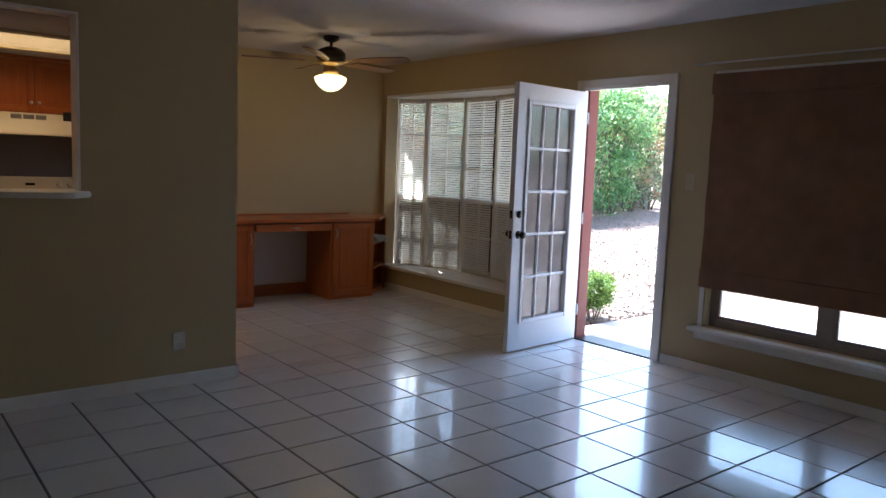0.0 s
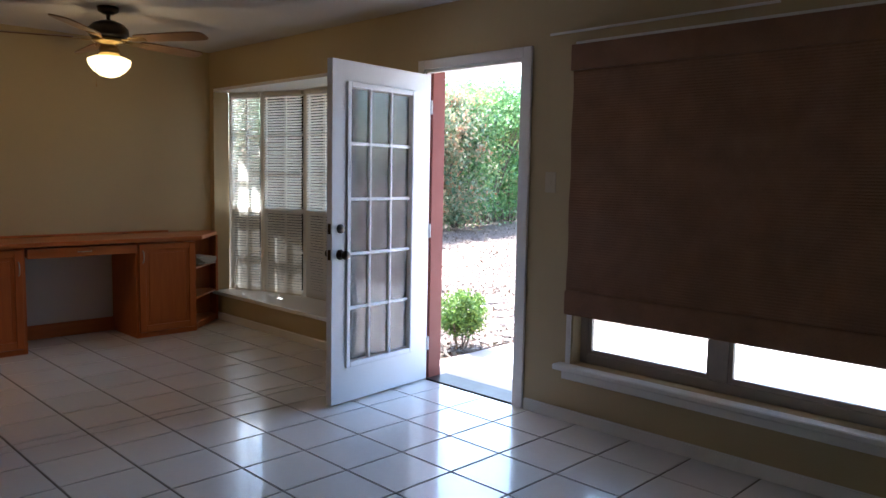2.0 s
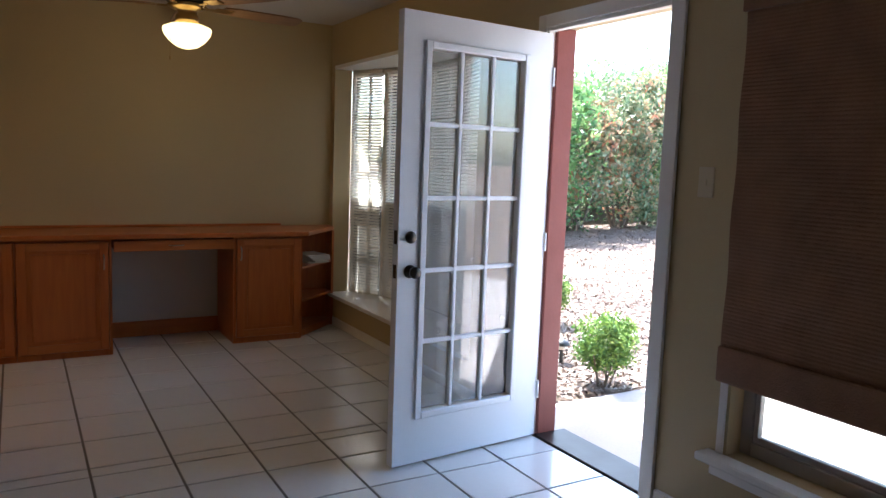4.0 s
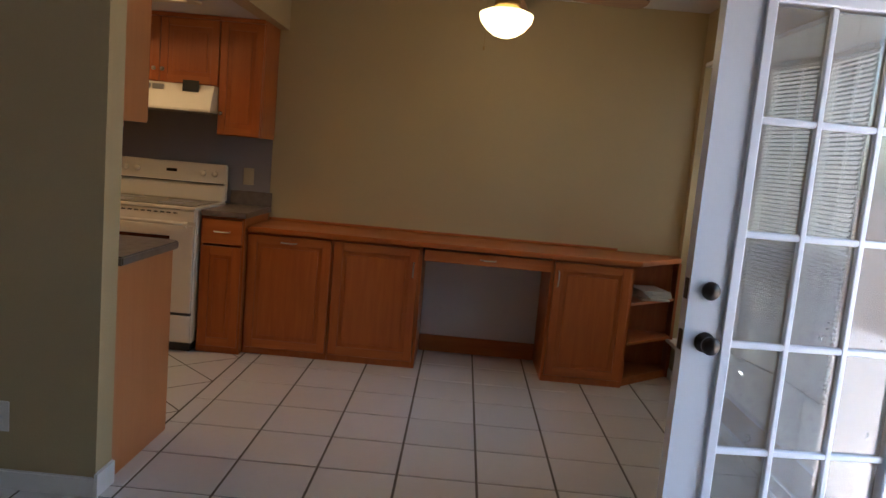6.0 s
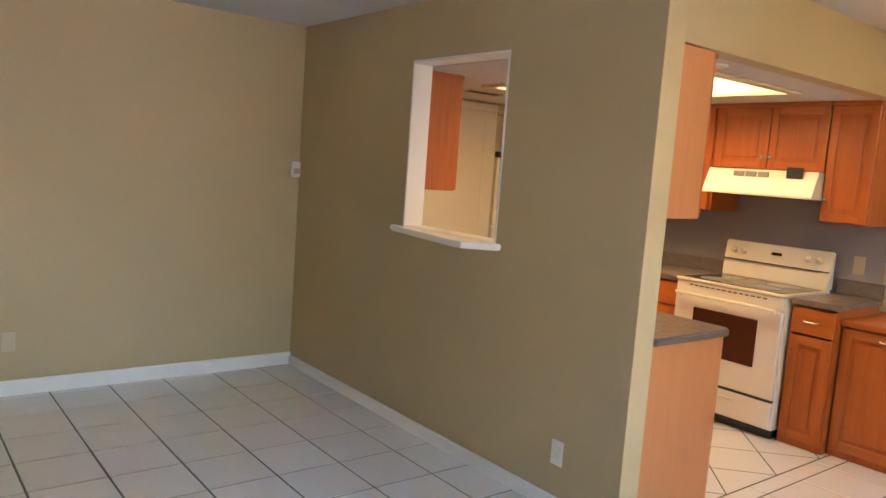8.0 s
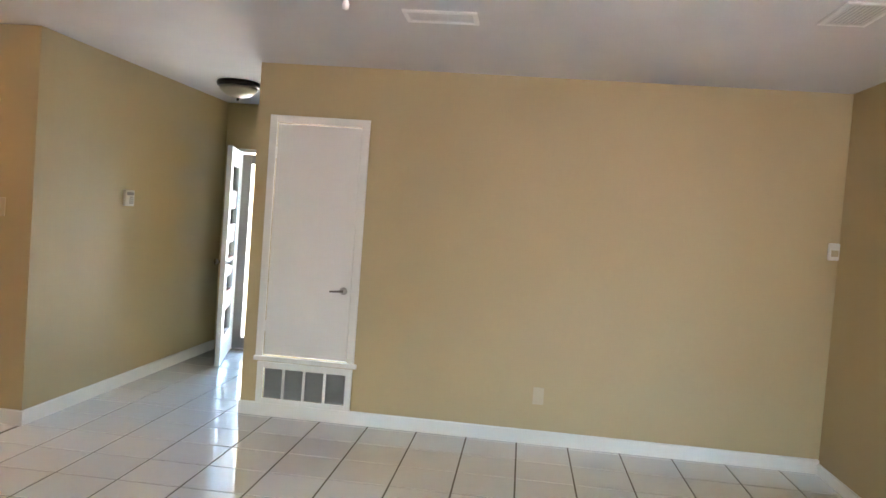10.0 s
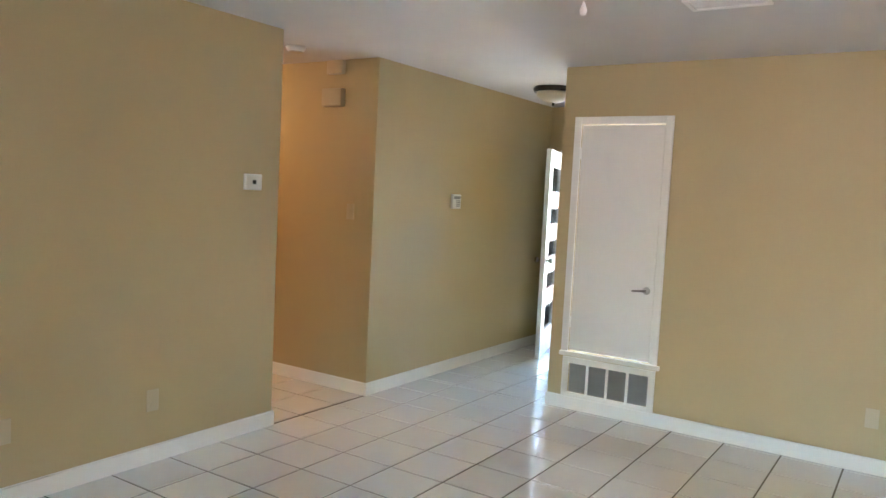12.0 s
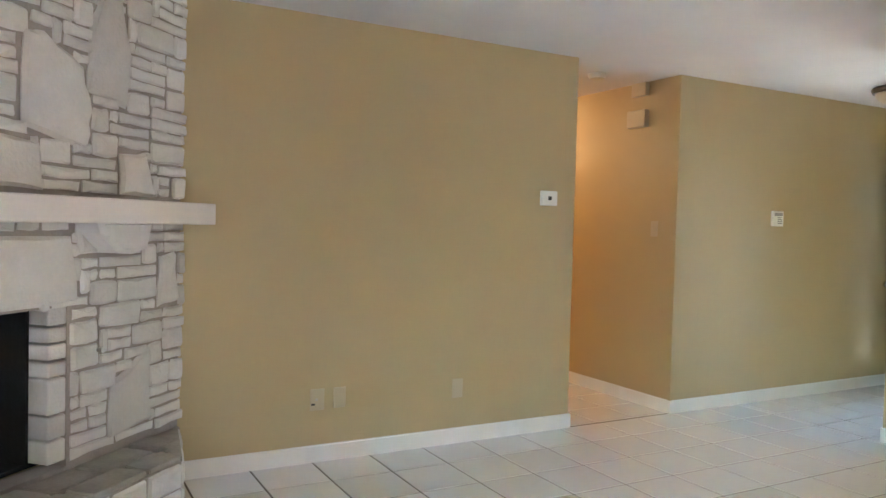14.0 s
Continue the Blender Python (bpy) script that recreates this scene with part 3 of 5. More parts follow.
part("rail", box(-0.05, -0.02, y0, y1, 2.042, 2.062, 0.002), M_DARK, shade)

# ---- pass-through ----
pt = bmesh.new()
for b in ((1.346, 1.360, YK - 0.003, YK + KT + 0.003, 1.176, 2.119), (2.145, 2.159, YK - 0.003, YK + KT + 0.003, 1.176, 2.119), (1.360, 2.145, YK - 0.003, YK + KT + 0.003, 2.105, 2.119)):
    add_box(pt, *b, 0.002)
structure("pass_through_lining", pt, M_WHITE, "white painted lining of the pass-through opening", "trim")
structure("pass_through_ledge", prism([(1.265, YK - 0.001), (1.262, 4.945), (1.32, 4.925), (2.04, 4.80), (2.09, 4.805), (2.20, 4.93), (2.205, YK - 0.001)], 1.140, 1.172, 0.006), M_WHITE, "white painted ledge of the pass-through", "ledge")
structure("pass_through_shelf", box(1.35, 2.155, YK, YK + KT + 0.03, 1.152, 1.174, 0.003), M_WHITE, "white painted shelf inside the pass-through", "ledge")


# ---- wall plates and small wall things ----
def plate(name, label, at, turn, w=0.072, h=0.115, mat=None, marks=(), category="outlet"):
    """A wall plate facing local -y, centred at a place. marks: x, z, w, h of raised or dark pieces."""
    t = thing(name, label, category, at=at, turn=turn)
    part("cover", box(-w / 2, w / 2, -0.006, -0.0005, -h / 2, h / 2, 0.002), mat or M_PLATE, t)
    for nm, x, z, mw, mh, mm in marks:
        part(nm, box(x - mw / 2, x + mw / 2, -0.009, -0.006, z - mh / 2, z + mh / 2), mm, t)
    return t


SOCKETS_TAN = [("socket", 0, 0.024, 0.030, 0.026, M_PLATE), ("socket", 0, -0.024, 0.030, 0.026, M_PLATE)]
SOCKETS = [("socket", 0, 0.024, 0.030, 0.026, M_WPLATE), ("socket", 0, -0.024, 0.030, 0.026, M_WPLATE)]
plate("wall_outlet", "white wall outlet on the kitchen partition near the floor", (2.69, YK, 0.275), 0, mat=M_WPLATE, marks=SOCKETS)
plate("wall_outlet", "tan wall outlet low on the closet wall", (0.0, 3.16, 0.325), 90, mat=M_PLATE, marks=SOCKETS_TAN)
plate("wall_outlet", "ivory wall outlet with a short cable stub", (3.43, 0.0, 0.345), 180, 0.080, 0.120, M_PLATE, [("cable_stub", -0.005, 0.0, 0.012, 0.012, M_NICKEL), ("cable_end", -0.025, -0.025, 0.022, 0.010, M_DARK)])
plate("blank_plate", "tan blank wall plate beside the outlet", (3.30, 0.0, 0.347), 180, mat=M_PLATE, category="wall plate")
plate("wall_outlet", "tan wall outlet low on the thermostat wall", (2.54, 0.0, 0.335), 180, mat=M_PLATE, marks=SOCKETS_TAN)
plate("light_switch", "ivory light switch beside the garden door", (XG, 3.61, 1.335), 270, mat=M_PLATE, marks=[("toggle", 0, 0, 0.012, 0.026, M_PLATE)], category="light switch")
plate("light_switch", "tan light switch on the hallway wall", (0.755, -0.21, 1.335), 90, mat=M_PLATE, marks=[("toggle", 0, 0, 0.012, 0.026, M_PLATE)], category="light switch")
plate("wall_outlet", "ivory outlet on the grey wall beside the range", (2.83, YD - 0.006, 1.10), 0, mat=M_PLATE, marks=SOCKETS_TAN)

th = thing("thermostat", "white thermostat with a small dark display", "thermostat", at=(1.905, 0.0, 1.512), turn=180)
part("case", box(-0.062, 0.062, -0.026, -0.0005, -0.047, 0.047, 0.006, 2), M_WPLATE, th)
part("display", box(-0.012, 0.014, -0.028, -0.026, -0.012, 0.012), M_DARK, th)
al = thing("alarm_keypad", "white alarm keypad with a grey display and buttons", "alarm keypad", at=(-0.325, 0.0, 1.44), turn=180)
part("case", box(-0.062, 0.062, -0.024, -0.0005, -0.060, 0.060, 0.005, 2), M_WPLATE, al)
part("display", box(-0.048, 0.048, -0.026, -0.024, 0.020, 0.045), M_SPLASH, al)
for i in range(4):
    for k in range(3):
        part("button", box(-0.010 + k * 0.020, 0.004 + k * 0.020, -0.027, -0.024, 0.003 - i * 0.015, 0.012 - i * 0.015), M_SPLASH, al)
ms = thing("motion_sensor", "white wall motion sensor in the room corner", "motion sensor", at=(0.0, 4.94, 1.435), turn=90)
part("case", box(-0.032, 0.032, -0.042, -0.0005, -0.055, 0.055, 0.010, 2), M_WPLATE, ms)
part("lens", box(-0.022, 0.022, -0.045, -0.042, -0.030, 0.010), M_PLATE, ms)
ch = thing("door_chime", "tan door chime box on the hallway wall", "door chime", at=(0.755, -0.40, 2.165), turn=90)
part("cover", box(-0.095, 0.095, -0.05, -0.0005, -0.065, 0.065, 0.006, 2), M_PLATE, ch)
part("grille", box(-0.05, 0.05, -0.053, -0.05, -0.06, -0.045), M_PLATE, ch)
s2 = thing("alarm_siren", "small white alarm sounder under the ceiling", "alarm sounder", at=(0.755, -0.385, 2.385), turn=90)
part("case", box(-0.075, 0.075, -0.045, -0.0005, -0.050, 0.050, 0.006, 2), M_PLATE, s2)
sm = thing("smoke_detector", "round white smoke detector on the hallway ceiling", "smoke detector", at=(1.25, -0.33, ZC))
part("case", lathe([(0.001, -0.036), (0.045, -0.036), (0.062, -0.024), (0.068, -0.0005), (0.001, -0.0005)], 28), M_WPLATE, sm, smooth=True)
part("vent_ring", lathe([(0.040, -0.038), (0.050, -0.038), (0.050, -0.034), (0.040, -0.034)], 28), M_PLATE, sm)


def ceiling_vent(at, turn, w, h, n=9):
    v = thing("ceiling_vent", "white slotted ceiling air vent", "air vent", "ceiling air vents", at, turn)
    bm = bmesh.new()
    for b in ((-w / 2, w / 2, -h / 2, -h / 2 + 0.022), (-w / 2, w / 2, h / 2 - 0.022, h / 2), (-w / 2, -w / 2 + 0.022, -h / 2 + 0.022, h / 2 - 0.022), (w / 2 - 0.022, w / 2, -h / 2 + 0.022, h / 2 - 0.022)):
        add_box(bm, *b, -0.012, -0.0005, 0.002)
    part("frame", bm, M_WHITE, v)
    part("backing", box(-w / 2 + 0.022, w / 2 - 0.022, -h / 2 + 0.022, h / 2 - 0.022, -0.004, -0.001), M_CEIL, v)
    for i in range(n):
        y = -h / 2 + 0.03 + i * (h - 0.06) / (n - 1)
        b = box(-w / 2 + 0.022, w / 2 - 0.022, -0.006, 0.006, -0.001, 0.001)
        b.transform(Matrix.Translation((0, y, -0.010)) @ Matrix.Rotation(radians(14), 4, "X"))
        part("slat", b, M_WHITE, v)


ceiling_vent((1.70, 4.28, ZC), 0, 0.32, 0.20)
ceiling_vent((1.37, 2.50, ZC), 90, 0.36, 0.20)
pc = thing("pull_chain", "white bead chain with a bob hanging from the ceiling", "pull chain", at=(2.65, 2.36, 0))
part("chain", cyl(0.0018, (0, 0, 2.15), (0, 0, ZC - 0.001), 8), M_NICKEL, pc)
part("bob", lathe([(0.001, -0.030), (0.010, -0.026), (0.012, -0.012), (0.004, 0.012), (0.001, 0.016)], 14, (0, 0, 2.13)), M_WPLATE, pc, smooth=True)

# ---- utility closet ----
casing("closet_trim", "y", 0.001, 0.016, 1.245, 1.84, 0.42, 2.035, 0.052, label="white painted casing of the closet door")
structure("closet_shelf_trim", box(0.001, 0.03, 1.185, 1.91, 0.388, 0.419, 0.003), M_WHITE, "white ledge under the closet door", "trim")
cd = thing("closet_door", "white flat closet door with a lever handle", "door", at=(0.0, 1.25, 0.43))
part("panel", box(-0.034, 0.004, 0.0, 0.585, 0.0, 1.60, 0.002), M_WHITE, cd)
h = lathe([(0.001, 0), (0.026, 0), (0.026, 0.008), (0.011, 0.012), (0.010, 0.034), (0.001, 0.036)], 20)
h.transform(Matrix.Rotation(radians(90), 4, "Y"))
h.transform(Matrix.Translation((0.004, 0.535, 0.485)))
part("rose", h, M_NICKEL, cd, smooth=True)
lv = cyl(0.008, (0.038, 0.540, 0.485), (0.043, 0.445, 0.478), 12, 0.006)
part("lever", lv, M_DARKNICKEL, cd, "brushed nickel lever", smooth=True)
for z in (0.2, 1.4):
    part("hinge", cyl(0.006, (0.006, -0.004, z - 0.04), (0.006, -0.004, z + 0.04), 10), M_WHITE, cd)
gr = thing("return_air_grille", "white return air grille with four grey slotted fields", "air grille", at=(0.0, 1.21, 0.095))
gb = bmesh.new()
for b in ((0.0, 0.045, 0.0, 0.285), (0.63, 0.675, 0.0, 0.285), (0.045, 0.63, 0.0, 0.03), (0.045, 0.63, 0.24, 0.285)):
    add_box(gb, 0.001, 0.014, *b, 0.002)
part("frame", gb, M_WHITE, gr)
for i in range(1, 4):
    part("divider", box(0.002, 0.012, 0.045 + i * 0.14625 - 0.009, 0.045 + i * 0.14625 + 0.009, 0.03, 0.24), M_WHITE, gr)
part("filter", box(-0.035, -0.03, 0.045, 0.63, 0.03, 0.24), M_SPLASH, gr, "grey air filter")
for i in range(4):
    lo = bmesh.new()
    y0 = 0.045 + i * 0.14625 + 0.009
    for k in range(16):
        z = 0.034 + k * 0.0128
        vs = [lo.verts.new(p) for p in ((0.010, y0, z), (0.010, y0 + 0.128, z), (-0.008, y0 + 0.128, z + 0.010), (-0.008, y0, z + 0.010))]
        lo.faces.new(vs)
    part("louvres", lo, M_GREY, gr)

# ---- entry ----
fr = bmesh.new()
for b in ((-2.219, -2.10, 0.121, 0.15, 0.0, 1.999), (-2.219, -2.10, 0.99, 1.019, 0.0, 1.999), (-2.219, -2.10, 0.15, 0.99, 1.97, 1.999)):
    add_box(fr, *b, 0.002)
structure("front_door_jamb", fr, M_WHITE, "white painted jamb of the front door", "door frame")
sd = thing("storm_door", "dark metal storm door with clear glass", "storm door", at=(-2.20, 0.155, 0.0))
bm = bmesh.new()
for b in ((0.0, 0.09, 0.01, 1.95), (0.74, 0.83, 0.01, 1.95), (0.09, 0.74, 0.01, 0.12), (0.09, 0.74, 1.86, 1.95)):
    add_box(bm, 0.0, 0.03, *b, 0.003)
part("frame", bm, M_ALU, sd)
p = part("pane", box(0.013, 0.017, 0.09, 0.74, 0.12, 1.86), M_GLASS, sd)
p.visible_shadow = False
fd = thing("front_door", "white front door with glass panes standing open against the wall", "door", at=(-2.09, 0.15, 0.0), turn=16)
bm = bmesh.new()
for b in ((0.0, 0.16, 0.012, 1.96), (0.68, 0.83, 0.012, 1.96), (0.16, 0.68, 0.012, 0.25), (0.16, 0.68, 1.80, 1.96)):
    add_box(bm, b[0], b[1], -0.022, 0.022, b[2], b[3])
bmesh.ops.remove_doubles(bm, verts=bm.verts, dist=1e-5)
part("leaf", bm, M_DOORWHITE, fd)
for k in range(1, 5):
    part("cross_rail", box(0.16, 0.68, -0.016, 0.016, 0.25 + k * 0.31 - 0.085, 0.25 + k * 0.31 + 0.085, 0.003), M_REDJAMB, fd, "dark red-brown wooden cross rail")
for k in range(5):
    q = part("pane", box(0.16, 0.68, -0.002, 0.002, 0.25 + k * 0.31 + (0.086 if k else 0.0), 0.56 + k * 0.31 - (0.086 if k < 4 else 0.0)), M_GLASS, fd)
    q.visible_shadow = False
knob(fd, 0.77, 0.93, 1, 0.022, mat=M_NICKEL)
knob(fd, 0.77, 0.93, -1, -0.022, mat=M_NICKEL)
el = thing("ceiling_light", "flush ceiling light with a dark rim and frosted bowl", "ceiling light", at=(-0.85, 0.60, ZC))
part("rim", lathe([(0.001, -0.001), (0.165, -0.001), (0.175, -0.02), (0.165, -0.045), (0.15, -0.045), (0.15, -0.01), (0.001, -0.01)], 32), M_BRONZE, el, smooth=True)
part("bowl", lathe([(0.149, -0.040), (0.140, -0.075), (0.100, -0.110), (0.045, -0.128), (0.001, -0.130)], 32), M_PLATE, el, smooth=True)
part("finial", lathe([(0.001, -0.130), (0.012, -0.134), (0.010, -0.150), (0.001, -0.156)], 14), M_BRONZE, el, smooth=True)

# ---- fan over the dining end ----
FC = (4.445, 6.285)
fan = thing("ceiling_fan", "bronze five-blade ceiling fan with a lit frosted bowl", "ceiling fan", at=(*FC, 0.025))
part("canopy", lathe([(0.001, ZC - 0.026), (0.070, ZC - 0.026), (0.065, ZC - 0.055), (0.030, ZC - 0.075), (0.001, ZC - 0.075)], 28), M_BRONZE, fan, smooth=True)
part("downrod", cyl(0.013, (0, 0, 2.30), (0, 0, 2.38), 14), M_BRONZE, fan)
part("motor_housing", lathe([(0.001, 2.325), (0.045, 2.325), (0.095, 2.305), (0.125, 2.275), (0.128, 2.235), (0.110, 2.212), (0.070, 2.205), (0.001, 2.205)], 32), M_BRONZE, fan, smooth=True)
part("brass_ring", lathe([(0.001, 2.204), (0.105, 2.204), (0.112, 2.195), (0.095, 2.180), (0.060, 2.172), (0.055, 2.150), (0.066, 2.140), (0.068, 2.096), (0.001, 2.094)], 32), M_BRASS, fan, "aged brass lamp fitter", smooth=True)
M_BLADE = wood("fan_blade_wood", (0.30, 0.17, 0.09), (0.19, 0.10, 0.05), 0, 0.4, 0.05)
for k in range(5):
    a = radians(11 + 72 * k)
    rot = Matrix.Rotation(a, 4, "Z") @ Matrix.Translation((0, 0, 2.205)) @ Matrix.Rotation(radians(-11), 4, "X")
    out = [(0.22, -0.045), (0.30, -0.058), (0.58, -0.070), (0.70, -0.066), (0.735, -0.045), (0.742, 0.0), (0.735, 0.045), (0.70, 0.066), (0.58, 0.070), (0.30, 0.058), (0.22, 0.045)]
    b = prism(out, -0.004, 0.004)
    b.transform(rot)
    part("blade", b, M_BLADE, fan)
    br = bmesh.new()
    add_box(br, 0.09, 0.17, -0.010, 0.010, -0.014, -0.006, 0.002)
    add_box(br, 0.17, 0.28, -0.030, 0.030, -0.010, -0.0045, 0.002)
    br.transform(rot)
    part("blade_bracket", br, M_BRASS, fan, "aged brass blade bracket")
M_BOWL = glow("lit_frosted_bowl", (1.0, 0.76, 0.34), 0.36)
bowl = part("bowl", lathe([(0.062, 2.093), (0.098, 2.088), (0.134, 2.072), (0.138, 2.060), (0.130, 2.030), (0.101, 1.993), (0.062, 1.964), (0.027, 1.953), (0.001, 1.951)], 40), M_BOWL, fan, "lit frosted glass bowl", smooth=True)
bowl.visible_shadow = False
part("pull_cord", cyl(0.0013, (-0.10, -0.03, 1.90), (-0.10, -0.03, 2.12), 6), M_BRASS, fan)
part("cord_bob", lathe([(0.001, -0.02), (0.005, -0.016), (0.005, 0.0), (0.001, 0.004)], 10, (-0.10, -0.03, 1.898)), M_BRASS, fan)

# ---- cabinets ----
def panel_door(parent, x0, x1, y, z0, z1, name="door", handle=None, rail=0.055):
    """A framed door with a sunk field, its front at local y (facing -y). handle: x, z and 'v' or 'h' or 'k'."""
    bm = bmesh.new()
    add_box(bm, x0 + 0.002, x0 + rail, y - 0.020, y, z0 + 0.002, z1 - 0.002, 0.002)
    d = part(name, box(x0 + rail, x1 - rail, y - 0.010, y - 0.002, z0 + rail, z1 - rail), M_WOOD, parent)
    part("stile", bm, M_WOOD, d)
    part("stile", box(x1 - rail, x1 - 0.002, y - 0.020, y, z0 + 0.002, z1 - 0.002, 0.002), M_WOOD, d)
    part("rail", box(x0 + rail, x1 - rail, y - 0.0195, y, z0 + 0.002, z0 + rail, 0.002), M_WOODX, d)
    part("rail", box(x0 + rail, x1 - rail, y - 0.0195, y, z1 - rail, z1 - 0.002, 0.002), M_WOODX, d)
    part("raised_field", box(x0 + rail + 0.025, x1 - rail - 0.025, y - 0.0145, y - 0.010, z0 + rail + 0.025, z1 - rail - 0.025, 0.004), M_WOOD, d)
    if handle:
        hx, hz, kind = handle
        pull(d, hx, y - 0.020, hz, kind)
    return d


def pull(parent, x, y, z, kind):
    if kind == "k":
        k = lathe([(0.001, 0), (0.006, 0), (0.005, 0.012), (0.013, 0.018), (0.013, 0.024), (0.001, 0.028)], 16)
        k.transform(Matrix.Translation((x, y, z)) @ Matrix.Rotation(radians(90), 4, "X"))
        return part("knob", k, M_NICKEL, parent, smooth=True)
    bm = bmesh.new()
    v = Vector((0, 0, 1)) if kind == "v" else Vector((1, 0, 0))
    c = Vector((x, y, z))
    out = Vector((0, -0.024, 0))
    pts = [c - v * 0.048, c - v * 0.042 + out * 0.8, c - v * 0.02 + out * 1.1, c + v * 0.02 + out * 1.1, c + v * 0.042 + out * 0.8, c + v * 0.048]
    for p, q in zip(pts, pts[1:]):
        add_cyl(bm, 0.0045, p, q, 10)
    return part("handle", bm, M_NICKEL, parent, smooth=False)


def base_unit(label, x0, x1, yf, yb, top, doors, drawer=None, toe=0.0, group="cabinets under the long top"):
    """A base cabinet facing -y. doors: (x0, x1, handle) triples; drawer: its height at the top."""
    t = thing("base_cabinet", label, "cabinet", group, at=(x0, yf, 0))
    w, d = x1 - x0, yb - yf
    for nm, q in (("side_panel", (0.0005, 0.018, 0.0, d, 0.0, top)), ("side_panel", (w - 0.018, w - 0.0005, 0.0, d, 0.0, top)), ("back_panel", (0.018, w - 0.018, d - 0.012, d, 0.0, top)),
                  ("bottom_board", (0.018, w - 0.018, 0.017, d - 0.012, 0.03, 0.048)), ("top_rail", (0.018, w - 0.018, 0.0, 0.018, top - 0.03, top)), ("toe_board", (0.018, w - 0.018, 0.0, 0.016, 0.0, 0.04))):
        part(nm, box(*q), M_WOOD, t)
    zt = top - 0.012
    if drawer:
        part("drawer_front", box(0.012, w - 0.012, -0.020, 0.0, top - drawer, zt, 0.003), M_WOODX, t)
        pull(t, w / 2, -0.020, top - drawer / 2 - 0.006, "h")
        zt = top - drawer - 0.012
    for a, b, hd in doors:
        panel_door(t, a, b, 0.0, 0.045, zt, handle=hd)
    return t


TOP = 0.785
YF = 7.012
base_unit("orange maple base cabinet with a bin-pull door", 2.985, 3.53, YF, YD - 0.012, TOP, [(0.012, 0.535, (0.268, TOP - 0.052, "h"))])
base_unit("orange maple base cabinet with a wide door", 3.531, 4.095, YF, YD - 0.012, TOP, [(0.008, 0.543, (0.513, TOP - 0.15, "v"))])
base_unit("orange maple cabinet beside the kneehole", 4.900, 5.415, YF, YD - 0.012, TOP, [(0.020, 0.500, (0.048, TOP - 0.12, "v"))])
desk = thing("built_in_desk", "long orange maple desk top with a shallow drawer over the kneehole", "desk")
kd = part("drawer", box(0.02, 0.796, 0.001, 0.44, 0.705, TOP - 0.02), M_WOOD, desk)
kd.location = (4.096, YF, 0)
part("drawer_front", box(0.010, 0.806, -0.018, 0.0, 0.70, TOP - 0.012, 0.003), M_WOODX, kd)
pull(kd, 0.408, -0.018, 0.737, "h")
structure("kneehole_skirting", box(4.096, 4.899, YD - 0.030, YD - 0.013, 0.0, 0.115, 0.003), M_WOODX, "orange maple skirting in the kneehole", "baseboard")
structure("kneehole_back", box(4.096, 4.899, YD - 0.012, YD - 0.002, 0.0, TOP - 0.002), M_CEIL, "grey painted wall patch in the kneehole", "wall")

# open shelves with a slanted front, at the wall
cs = thing("corner_shelf", "orange maple open corner shelf at the desk end", "shelf", at=(5.416, YF, 0))
fp = [(0.0, 0.03), (0.0, 0.485), (0.375, 0.485), (0.375, 0.37)]
for z in (0.0, 0.265, 0.525):
    part("shelf_board", prism(fp, z, z + (0.05 if z == 0 else 0.016)), M_WOODX, cs)
part("side_board", box(0.377, 0.395, 0.36, 0.486, 0.0, TOP - 0.001), M_WOOD, cs)
part("side_board", box(0.0, 0.012, 0.025, 0.03, 0.05, TOP - 0.001), M_WOOD, cs)
part("back_board", box(0.001, 0.376, 0.487, 0.495, 0.0, TOP - 0.001), M_WOOD, cs)
part("top", prism([(2.992, YF - 0.045), (2.992, YD - 0.003), (XG - 0.006, YD - 0.003), (XG - 0.006, 7.39), (5.45, YF - 0.045)], TOP + 0.001, 0.818, 0.005), M_WOODX, desk)
part("edge_strip", box(2.990, 5.40, YD - 0.018, YD - 0.002, 0.819, 0.836, 0.002), M_WOODX, desk)
paper = material("paper_sheets", (0.62, 0.60, 0.54), 0.8, bump=0.1)
for k in range(5):
    s = thing("magazine", "pale folded magazine stacked on the corner shelf", "magazine", "magazines on the corner shelf", (5.60, YF + 0.32, 0.542 + k * 0.013), 12 + 7 * ((k * 3) % 4))
    part("pages", box(-0.10, 0.10, -0.12, 0.12, 0.0, 0.0115, 0.002), paper, s)

# kitchen: range wall
base_unit("orange maple kitchen cabinet beside the range", 2.710, 2.984, 6.95, YD - 0.012, 0.865, [(0.012, 0.262, None)], drawer=0.17, group="kitchen base cabinets")
base_unit("orange maple kitchen cabinet in the corner by the range", 0.80, 1.935, 6.95, YD - 0.012, 0.865, [(0.012, 0.55, (0.51, 0.55, "v")), (0.56, 1.10, (0.60, 0.55, "v"))], drawer=0.17, group="kitchen base cabinets")
ct = thing("worktop", "dark grey laminate worktop with a low upstand", "worktop")
part("slab", box(2.715, 3.000, 6.915, YD - 0.008, 0.867, 0.903, 0.006, 2), M_LAMI, ct)
part("upstand", box(2.715, 3.000, YD - 0.028, YD - 0.008, 0.904, 1.00, 0.004), M_LAMI, ct)
ct = thing("worktop", "dark grey laminate worktop in the kitchen corner", "worktop")
part("slab", box(0.80, 1.935, 6.915, YD - 0.008, 0.867, 0.903, 0.006, 2), M_LAMI, ct)
part("upstand", box(0.80, 1.935, YD - 0.028, YD - 0.008, 0.904, 1.00, 0.004), M_LAMI, ct)

